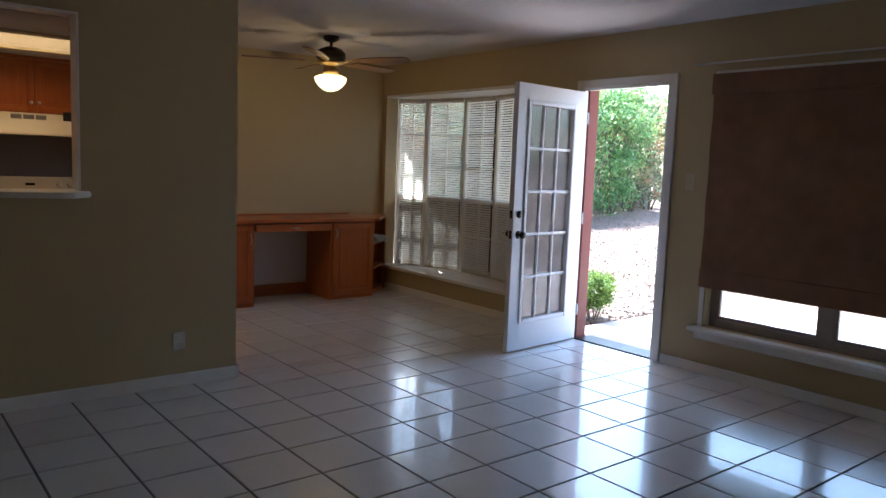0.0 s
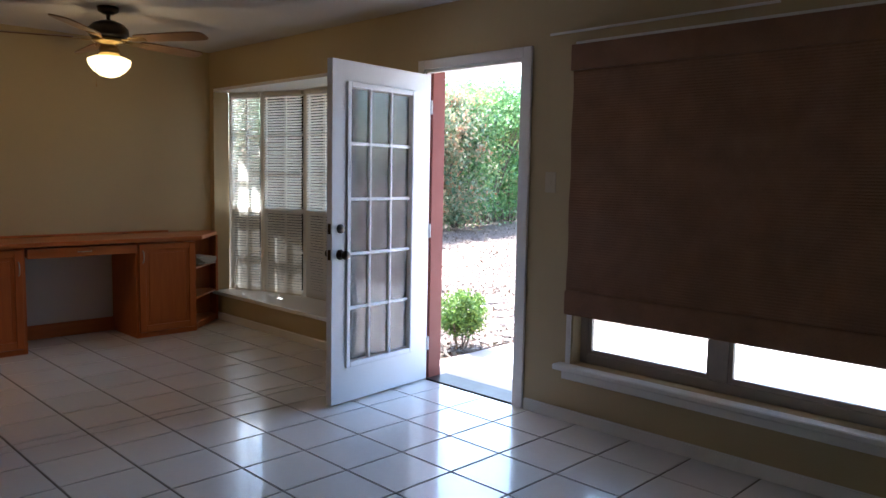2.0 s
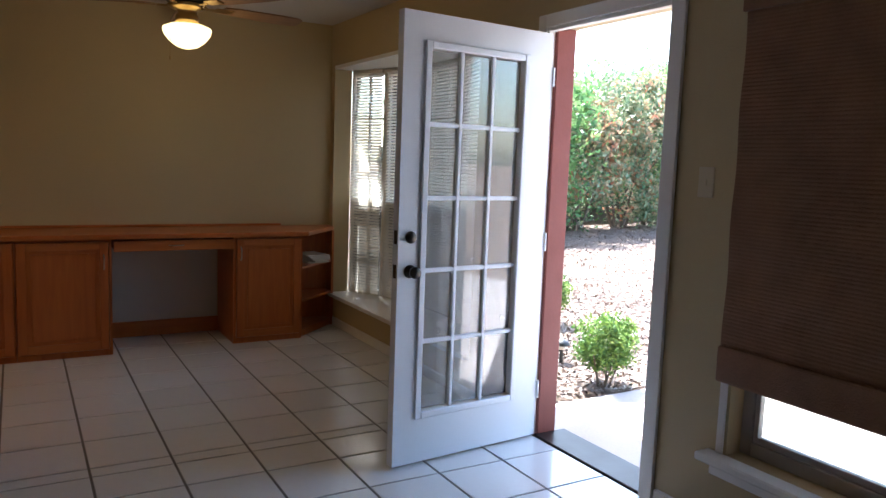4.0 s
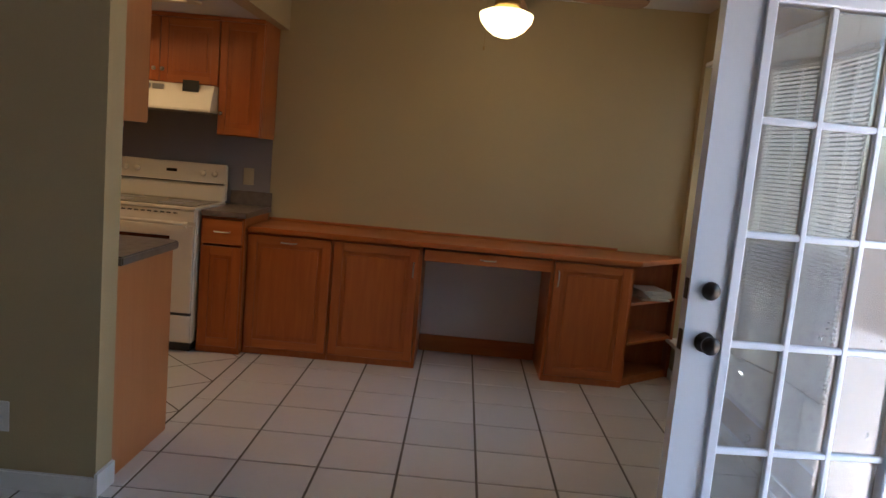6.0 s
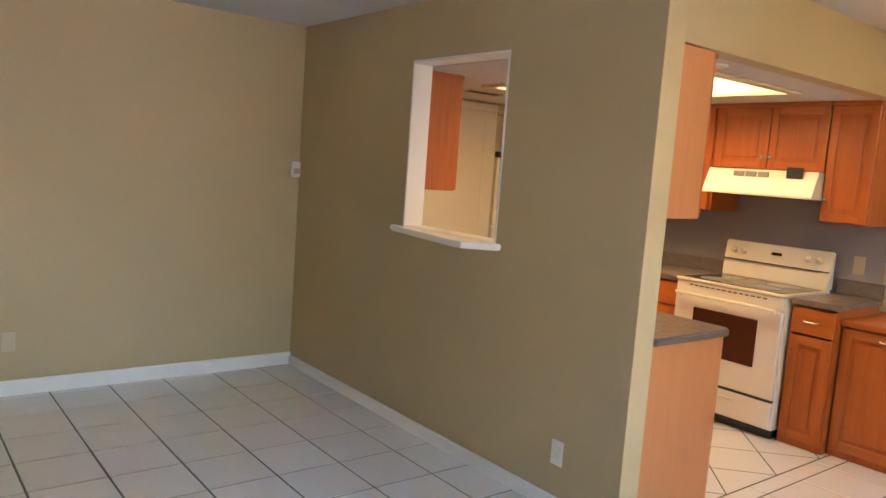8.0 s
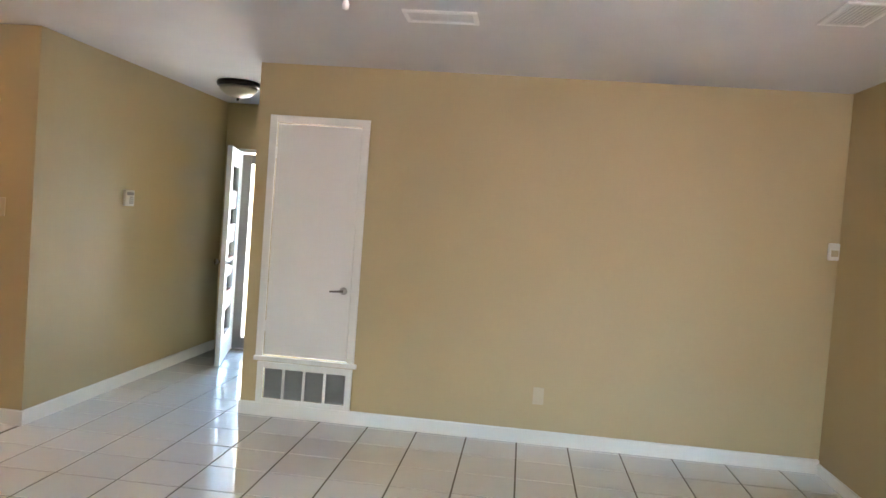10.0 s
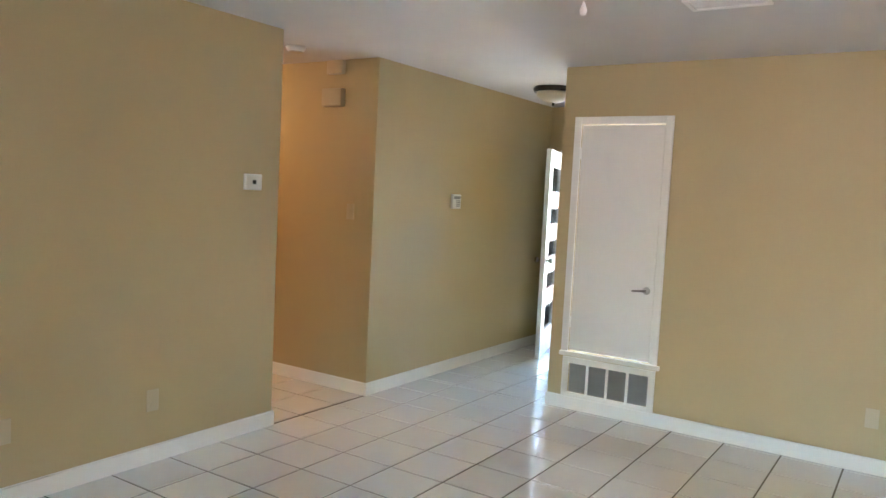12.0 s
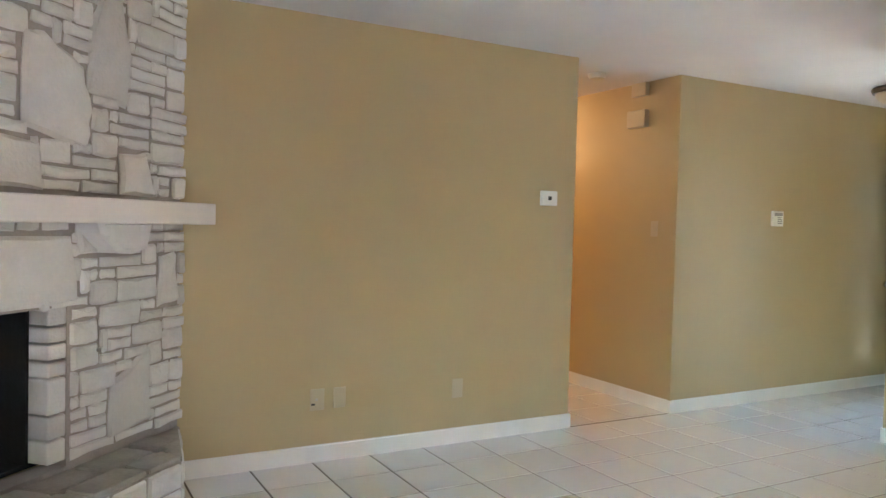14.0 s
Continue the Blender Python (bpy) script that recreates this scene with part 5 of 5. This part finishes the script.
part("flagstone", prism([(4.172, 0.035), (4.236, 0.575), (4.275, 0.53), (4.30, 0.34), (4.215, 0.14)], HZ - 0.03, HZ, 0.004), M_FLAG, hearth)
part("flagstone", prism([(5.34, 1.60), (5.80, 1.66), (5.76, 1.60), (5.42, 1.50)], HZ - 0.03, HZ, 0.004), M_FLAG, hearth)

# ---- garden ----
GZ = -0.12


def ground_material():
    m = material("leaf_strewn_soil", (0.13, 0.088, 0.065), 0.95, spread=0.3, scale=0.8, fine=24, bump=1.0, hue2=(0.07, 0.045, 0.03))
    n, l = m.node_tree.nodes, m.node_tree.links
    b = n["Principled BSDF"]
    old = b.inputs["Base Color"].links[0].from_socket
    vo, mix, cr = n.new("ShaderNodeTexVoronoi"), n.new("ShaderNodeMix"), n.new("ShaderNodeMapRange")
    co = next(x for x in n if x.type == "NEW_GEOMETRY")
    vo.inputs["Scale"].default_value = 16
    l.new(co.outputs["Position"], vo.inputs["Vector"])
    mix.data_type = "RGBA"
    cr.inputs[1].default_value, cr.inputs[2].default_value = 0.35, 0.75
    l.new(vo.outputs["Color"], cr.inputs[0])
    l.new(cr.outputs[0], mix.inputs[0])
    l.new(old, mix.inputs[6])
    mix.inputs[7].default_value = (0.25, 0.175, 0.135, 1)
    l.new(mix.outputs[2], b.inputs["Base Color"])
    return m


M_SOIL = ground_material()
gr_ = bmesh.new()
nx, ny = 60, 60
gx = [XG + GT + 0.002 + (i / nx) ** 2.2 * 300 for i in range(nx + 1)]
gy = [4 + (2 * j / ny - 1) * abs(2 * j / ny - 1) ** 1.2 * 300 for j in range(ny + 1)]
gv = [[gr_.verts.new((x, y, GZ + min(1.0, max(0, (x - 8) / 4)) * 0.05 * noise.noise(Vector((x * 0.5, y * 0.5, 0))) - 0.004)) for y in gy] for x in gx]
for i in range(nx):
    for j in range(ny):
        gr_.faces.new((gv[i][j], gv[i + 1][j], gv[i + 1][j + 1], gv[i][j + 1]))
structure("ground", gr_, M_SOIL, "bare garden ground strewn with dry leaves", "ground")
structure("front_ground", box(-300, -2.23, -300, 300, -0.30, -0.14), M_CONC, "pale ground in front of the house", "ground")
structure("porch", box(-4.4, -2.225, -0.4, 2.0, -0.139, -0.03, 0.01), M_CONC, "pale concrete front porch", "porch")
structure("patio", prism([(XG + GT + 0.003, -1.5), (XG + GT + 0.003, 5.20), (8.3, 5.24), (9.6, 4.6), (9.8, -1.5)], GZ - 0.05, GZ + 0.015, 0.008), M_PATIO, "pale concrete patio slab outside the garden door", "patio")
structure("step", box(XG + GT + 0.004, XG + GT + 0.40, DOOR[0] - 0.1, DOOR[1] + 0.1, GZ + 0.0155, -0.035, 0.008), M_PATIO, "pale concrete door step", "step")
M_FLAGOUT = material("pale_flagstone", (0.38, 0.33, 0.30), 0.85, spread=0.15, scale=5, fine=50, bump=0.5, per_object=0.15)
rg_ = random.Random(5)
path = structure("path", prism([(7.15, 5.28), (8.35, 5.30), (9.6, 6.9), (9.3, 7.2), (8.1, 6.2)], GZ - 0.03, GZ + 0.002), M_SOIL, "path of pale flagstones beside the patio", "path")
for cx, cy, r in ((7.45, 5.42, 0.15), (7.80, 5.45, 0.18), (8.15, 5.50, 0.16), (7.85, 5.80, 0.15), (8.20, 5.90, 0.17), (8.50, 6.2, 0.18), (8.35, 6.50, 0.14), (8.75, 6.55, 0.17), (9.05, 6.85, 0.19), (7.60, 5.66, 0.09)):
    n = rg_.choice((5, 6, 7))
    pts = [(cx + r * rg_.uniform(0.8, 1.15) * math.cos(2 * math.pi * (i + rg_.uniform(-.2, .2)) / n), cy + r * 0.85 * rg_.uniform(0.8, 1.1) * math.sin(2 * math.pi * (i + rg_.uniform(-.2, .2)) / n)) for i in range(n)]
    part("flagstone", prism(pts, GZ - 0.01, GZ + 0.02, 0.006), M_FLAGOUT, path)


def leaf_material(name, colors, trans=0.35):
    """Small leaves whose colour differs from leaf to leaf."""
    m = bpy.data.materials.new(name)
    m.use_nodes = True
    n, l = m.node_tree.nodes, m.node_tree.links
    b = n["Principled BSDF"]
    g, ramp = n.new("ShaderNodeNewGeometry"), n.new("ShaderNodeValToRGB")
    ramp.color_ramp.interpolation = "LINEAR"
    el_ = ramp.color_ramp.elements
    while len(el_) < len(colors):
        el_.new(0.5)
    for e, (p, c) in zip(el_, colors):
        e.position, e.color = p, (*c, 1)
    big = n.new("ShaderNodeTexNoise")
    big.inputs["Scale"].default_value = 0.9
    l.new(g.outputs["Position"], big.inputs["Vector"])
    mx = n.new("ShaderNodeMath")
    mx.operation = "MULTIPLY_ADD"
    mx.inputs[1].default_value = 0.62
    l.new(g.outputs["Random Per Island"], mx.inputs[0])
    sb_ = n.new("ShaderNodeMapRange")
    sb_.inputs[1].default_value, sb_.inputs[2].default_value = 0.35, 0.68
    sb_.inputs[3].default_value, sb_.inputs[4].default_value = 0.0, 0.55
    l.new(big.outputs[0], sb_.inputs[0])
    l.new(sb_.outputs[0], mx.inputs[2])
    l.new(mx.outputs[0], ramp.inputs[0])
    l.new(ramp.outputs[0], b.inputs["Base Color"])
    b.inputs["Roughness"].default_value = 0.5
    tl, mixs = n.new("ShaderNodeBsdfTranslucent"), n.new("ShaderNodeMixShader")
    l.new(ramp.outputs[0], tl.inputs[0])
    mixs.inputs[0].default_value = trans
    l.new(b.outputs[0], mixs.inputs[1])
    l.new(tl.outputs[0], mixs.inputs[2])
    l.new(mixs.outputs[0], n["Material Output"].inputs[0])
    return m


M_BOX = leaf_material("boxwood_leaves", [(0.0, (0.035, 0.085, 0.02)), (0.45, (0.10, 0.19, 0.04)), (0.8, (0.21, 0.30, 0.06)), (1.0, (0.36, 0.42, 0.12))])
M_HEDGE = leaf_material("autumn_hedge_leaves", [(0.0, (0.05, 0.09, 0.045)), (0.35, (0.13, 0.20, 0.10)), (0.6, (0.30, 0.33, 0.19)), (0.8, (0.48, 0.37, 0.22)), (1.0, (0.52, 0.22, 0.13))])
M_TREE = leaf_material("dark_tree_leaves", [(0.0, (0.05, 0.12, 0.045)), (0.5, (0.14, 0.28, 0.09)), (0.85, (0.28, 0.42, 0.15)), (1.0, (0.48, 0.40, 0.18))])
M_DRY = leaf_material("dry_fallen_leaves", [(0.0, (0.06, 0.034, 0.022)), (0.5, (0.17, 0.11, 0.075)), (1.0, (0.33, 0.24, 0.19))], 0.1)
M_BARK = material("grey_brown_bark", (0.16, 0.12, 0.09), 0.9, spread=0.25, scale=10, fine=50, bump=0.8)


def leaf_cloud(name, pts, size, parent, mat, rng, label="", flat=0.0):
    """Diamond leaves with a fold, one at each of an array of places."""
    n = len(pts)
    d = rng.normal(size=(n, 3))
    if flat:
        d[:, 2] *= flat
    d /= np.linalg.norm(d, axis=1)[:, None]
    e = np.cross(d, rng.normal(size=(n, 3)) if not flat else np.tile([0.05, 0.05, 1.0], (n, 1)))
    e /= np.linalg.norm(e, axis=1)[:, None] + 1e-9
    s = size * rng.uniform(0.6, 1.3, (n, 1))
    v = np.stack([pts - d * s, pts + e * s * 0.45, pts + d * s, pts - e * s * 0.45], 1).reshape(-1, 3)
    me = bpy.data.meshes.new(name)
    me.from_pydata(v.tolist(), [], (np.arange(n)[:, None] * 4 + np.arange(4)).tolist())
    me.materials.append(mat)
    ob = new(name, me)
    ob.parent = parent
    if label:
        ob["label"] = label
    return ob


def limbs(parent, specs, name="trunk"):
    bm = bmesh.new()
    for p, q, r0, r1 in specs:
        add_cyl(bm, r0, p, q, 8, r1)
    return part(name, bm, M_BARK, parent)


def round_shrub(x, y, r, h):
    t = thing("clipped_shrub", "small round clipped green shrub on short stems", "shrub", "clipped shrubs by the patio", (x, y, GZ))
    rng = np.random.default_rng(int(x * 100))
    n = 4600
    c = rng.normal(size=(46, 3))
    c /= np.linalg.norm(c, axis=1)[:, None]
    c *= r * rng.uniform(0.45, 0.86, (46, 1))
    pts = c[rng.integers(0, 46, n)] + rng.normal(size=(n, 3)) * r * 0.15
    far = np.linalg.norm(pts, axis=1)[:, None]
    pts *= np.minimum(1.0, r * rng.uniform(0.93, 1.10, (n, 1)) / np.maximum(far, 1e-6))
    pts[:, 2] = pts[:, 2] * 0.90 + h
    leaf_cloud("crown", pts, 0.0175, t, M_BOX, rng)
    spec = [((0.03 * math.cos(a), 0.03 * math.sin(a), -0.02), (0.13 * math.cos(a + .4), 0.13 * math.sin(a + .4), h - r * 0.2), 0.009, 0.005) for a in (0.3, 1.5, 2.9, 4.1, 5.4)]
    limbs(t, spec, "stem_cluster")
    return t


round_shrub(7.02, 5.40, 0.235, 0.315)
round_shrub(7.90, 7.13, 0.235, 0.315)

lt = thing("path_light", "black low garden path light with a domed cap", "garden light", at=(7.10, 5.96, GZ))
part("stake", cyl(0.014, (0, 0, -0.02), (0, 0, 0.13), 12), M_DARK, lt)
part("lens", lathe([(0.001, 0.125), (0.035, 0.125), (0.042, 0.155), (0.001, 0.157)], 20), M_WPLATE, lt, smooth=True)
part("cap", lathe([(0.062, 0.157), (0.064, 0.162), (0.048, 0.185), (0.020, 0.200), (0.001, 0.202)], 24), M_DARK, lt, smooth=True)


def tall_shrub(x, y, w, h, seed, mat, label, name="tall_hedge_shrub", leafsize=0.066, n=13000):
    t = thing(name, label, "shrub", "hedge shrubs at the garden end", (x, y, GZ), seed * 67)
    rng = np.random.default_rng(seed)
    r_ = random.Random(seed)
    spec, tips = [], []
    for s in range(7):
        a = 2 * math.pi * s / 7 + r_.uniform(-.3, .3)
        p = Vector((0.15 * math.cos(a), 0.15 * math.sin(a), -0.05))
        q = Vector((w * 0.30 * math.cos(a), w * 0.30 * math.sin(a), h * r_.uniform(0.35, 0.5)))
        spec.append((p, q, 0.035, 0.022))
        for k in range(3):
            b = a + r_.uniform(-0.9, 0.9)
            e = q + Vector((w * 0.22 * math.cos(b), w * 0.22 * math.sin(b), h * r_.uniform(0.15, 0.42)))
            spec.append((q, e, 0.02, 0.006))
            tips.append(e)
    limbs(t, spec)
    centres = [np.array(e) for e in tips]
    for k in range(46):
        a, zz = r_.uniform(0, 2 * math.pi), r_.uniform(0.10, 0.95)
        rr = w * 0.5 * math.sqrt(r_.random()) * (1.05 - 0.45 * max(0, zz - 0.5) * 2)
        centres.append(np.array((rr * math.cos(a), rr * math.sin(a), h * zz)))
    c = np.array(centres)
    idx = rng.integers(0, len(c), n)
    size = 0.13 + 0.11 * (idx % 3)
    pts = c[idx] + rng.normal(size=(n, 3)) * size[:, None] * np.array([1, 1, 0.8])
    pts[:, 2] = np.maximum(pts[:, 2], 0.06)
    leaf_cloud("crown", pts, leafsize, t, mat, rng)
    return t


AUT = "tall green hedge shrub with orange and yellow autumn leaves"
GRN = "tall dense green hedge shrub"
for i, (x, y, w, h, k) in enumerate(((11.6, 14.6, 2.3, 3.5, 0), (13.3, 14.9, 2.3, 3.8, 1), (15.0, 15.4, 2.3, 3.6, 0), (16.7, 15.7, 2.3, 3.8, 0), (18.4, 16.3, 2.4, 4.2, 1), (20.3, 17.0, 2.5, 4.6, 1), (22.3, 17.6, 2.5, 4.8, 1), (24.5, 18.4, 2.6, 4.4, 0), (26.8, 19.2, 2.8, 4.8, 1))):
    tall_shrub(x, y, w, h, i + 1, M_TREE if k else M_HEDGE, GRN if k else AUT)

# board fence behind the hedge
fence = thing("board_fence", "weathered dark board fence behind the hedge", "fence", at=(10.0, 15.6, GZ), turn=14.5)
M_FENCE = wood("weathered_boards", (0.17, 0.13, 0.10), (0.09, 0.07, 0.055), 2, 0.85, 0.4)
fb_ = box(0.0, 0.14, 0.0, 0.018, 0.0, 1.75)
o = part("board", fb_, M_FENCE, fence)
for i in range(1, 130):
    c = o.copy()
    scene.collection.objects.link(c)
    c.location = (i * 0.148, 0.004 * (i % 3), -0.02 * (i % 4) / 3)
for z in (0.35, 1.4):
    part("fence_rail", box(0.0, 19.3, 0.022, 0.06, z, z + 0.09), M_FENCE, fence)

# fallen leaves and bark chips near the patio
rng = np.random.default_rng(3)
n = 52000
px = 6.3 + rng.random(n) ** 1.6 * 14
py = 5.3 + (px - 6.3) * rng.uniform(0.0, 1.35, n) + rng.uniform(0, 2.2, n)
keep = ~((px < 9.4) & (py < 5.3)) & ~((px < 6.5) & (py < 7.6) & (py > 5.2) & (px < 6.45))
pts = np.stack([px[keep], py[keep], GZ + 0.008 + rng.random(keep.sum()) * 0.02], 1)
bark = np.stack([rng.uniform(6.4, 7.9, 9000), rng.uniform(5.26, 7.4, 9000), GZ + 0.004 + rng.random(9000) * 0.022], 1)
M_CHIP = leaf_material("dark_bark_chips", [(0.0, (0.04, 0.022, 0.015)), (0.5, (0.11, 0.065, 0.04)), (1.0, (0.30, 0.21, 0.15))], 0.0)
tagged(leaf_cloud("bark_mulch", bark, 0.026, None, M_CHIP, rng, flat=0.3), "dark brown bark mulch round the small shrubs", "mulch", kind="stuff")
lv_ = leaf_cloud("fallen_leaves", pts, 0.032, None, M_DRY, rng, flat=0.25)
tagged(lv_, "dry brown and tan fallen leaves and bark chips on the ground", "fallen leaves", kind="stuff")

# ---- lights ----
lamp("fan_bulb", "POINT", pose(FC[0], FC[1], 2.035), 0.62, (1, 0.68, 0.34), 0.06)
lamp("well_lamp", "AREA", pose(1.855, 6.26, 2.285), 1.0, (1, 0.63, 0.28), 1.55, 0.72)
lamp("hall_lamp", "POINT", pose(1.2, -2.3, 2.2), 1.05, (1, 0.58, 0.28), 0.08)


# ---- floor tiles, last ----
def tile_mesh(w, d):
    bm = bmesh.new()
    g, b = 0.0053, 0.002
    lo = [(g, g), (w - g, g), (w - g, d - g), (g, d - g)]
    hi = [(g + b, g + b), (w - g - b, g + b), (w - g - b, d - g - b), (g + b, d - g - b)]
    a = [bm.verts.new((x, y, -0.0038)) for x, y in lo]
    m_ = [bm.verts.new((x, y, -0.0015)) for x, y in lo]
    c = [bm.verts.new((x, y, 0.0)) for x, y in hi]
    for i in range(4):
        j = (i + 1) % 4
        bm.faces.new((a[i], a[j], m_[j], m_[i]))
        bm.faces.new((m_[i], m_[j], c[j], c[i]))
    bm.faces.new(c)
    me = bpy.data.meshes.new("tile")
    bm.to_mesh(me)
    bm.free()
    me.materials.append(M_TILE)
    return me


TX = [4.475 + 0.3405 * n for n in range(-20, 5)]
TY = [5.415 + 0.3395 * n for n in range(-26, 1)] + [5.415 + 0.349 * n for n in range(1, 8)]
ROOMS = [(0.0, XG, 0.0, YK, "h"), (3.01, XG, YK, YD, "d"), (0.755, 1.685, -3.28, 0.0, "c"), (-2.1, 0.0, 0.0, 1.10, "e")]
meshes, rest, made = {}, [], 0
for rx0, rx1, ry0, ry1, tag in ROOMS:
    for x0, x1 in zip(TX, TX[1:]):
        for y0, y1 in zip(TY, TY[1:]):
            a0, a1, b0, b1 = max(x0, rx0), min(x1, rx1), max(y0, ry0), min(y1, ry1)
            if a1 - a0 < 0.02 or b1 - b0 < 0.02:
                continue
            near = tag in "hd" and (a0 > 0.9 or b0 < 2.2) and not (a1 > 5.2 and b0 < 1.6) and not (b0 > 7.0)
            if near and made < 300:
                key = (round(a1 - a0, 3), round(b1 - b0, 3))
                if key not in meshes:
                    meshes[key] = tile_mesh(a1 - a0, b1 - b0)
                o = new("tile", meshes[key])
                o.location = (a0, b0, 0)
                o.parent = floor
                made += 1
            else:
                rest.append((a0, a1, b0, b1))
bm = bmesh.new()
g = 0.0050
for a0, a1, b0, b1 in rest:
    lo = [bm.verts.new(p) for p in ((a0 + g, b0 + g, -0.0038), (a1 - g, b0 + g, -0.0038), (a1 - g, b1 - g, -0.0038), (a0 + g, b1 - g, -0.0038))]
    hi = [bm.verts.new((v.co.x, v.co.y, 0)) for v in lo]
    bm.faces.new(hi)
    for i in range(4):
        bm.faces.new((lo[i], lo[(i + 1) % 4], hi[(i + 1) % 4], hi[i]))
# diagonal tiles of the kitchen, cut to the room
kx0, kx1, ky0, ky1 = 0.0, 3.01, YK, YD
s_ = 0.3485
for i in range(-22, 22):
    for j in range(-22, 22):
        cx, cy = 3.01 + (i - j) * s_ / math.sqrt(2), 6.15 + (i + j) * s_ / math.sqrt(2)
        r = s_ / math.sqrt(2) - 0.006
        poly = [(cx + r, cy), (cx, cy + r), (cx - r, cy), (cx, cy - r)]
        for ax, lim, sgn in ((0, kx0 + 0.002, 1), (0, kx1 - 0.004, -1), (1, ky0 + 0.002, 1), (1, ky1 - 0.002, -1)):
            new_poly = []
            for p, q in zip(poly, poly[1:] + poly[:1]):
                ip, iq = (p[ax] - lim) * sgn >= 0, (q[ax] - lim) * sgn >= 0
                if ip:
                    new_poly.append(p)
                if ip != iq:
                    t_ = (lim - p[ax]) / (q[ax] - p[ax])
                    new_poly.append((p[0] + (q[0] - p[0]) * t_, p[1] + (q[1] - p[1]) * t_))
            poly = new_poly
            if len(poly) < 3:
                break
        if len(poly) >= 3:
            vs = [bm.verts.new((x, y, 0.0)) for x, y in poly]
            bm.faces.new(vs)
bmesh.ops.recalc_face_normals(bm, faces=bm.faces)
for f_ in bm.faces:
    if abs(f_.normal.z) > 0.9 and f_.normal.z < 0:
        f_.normal_flip()
ft = finish("further_tiles", bm, M_TILE)
ft.parent = floor
tagged(ft, "white glazed floor tiles of the kitchen, hall and room edges", kind="stuff")
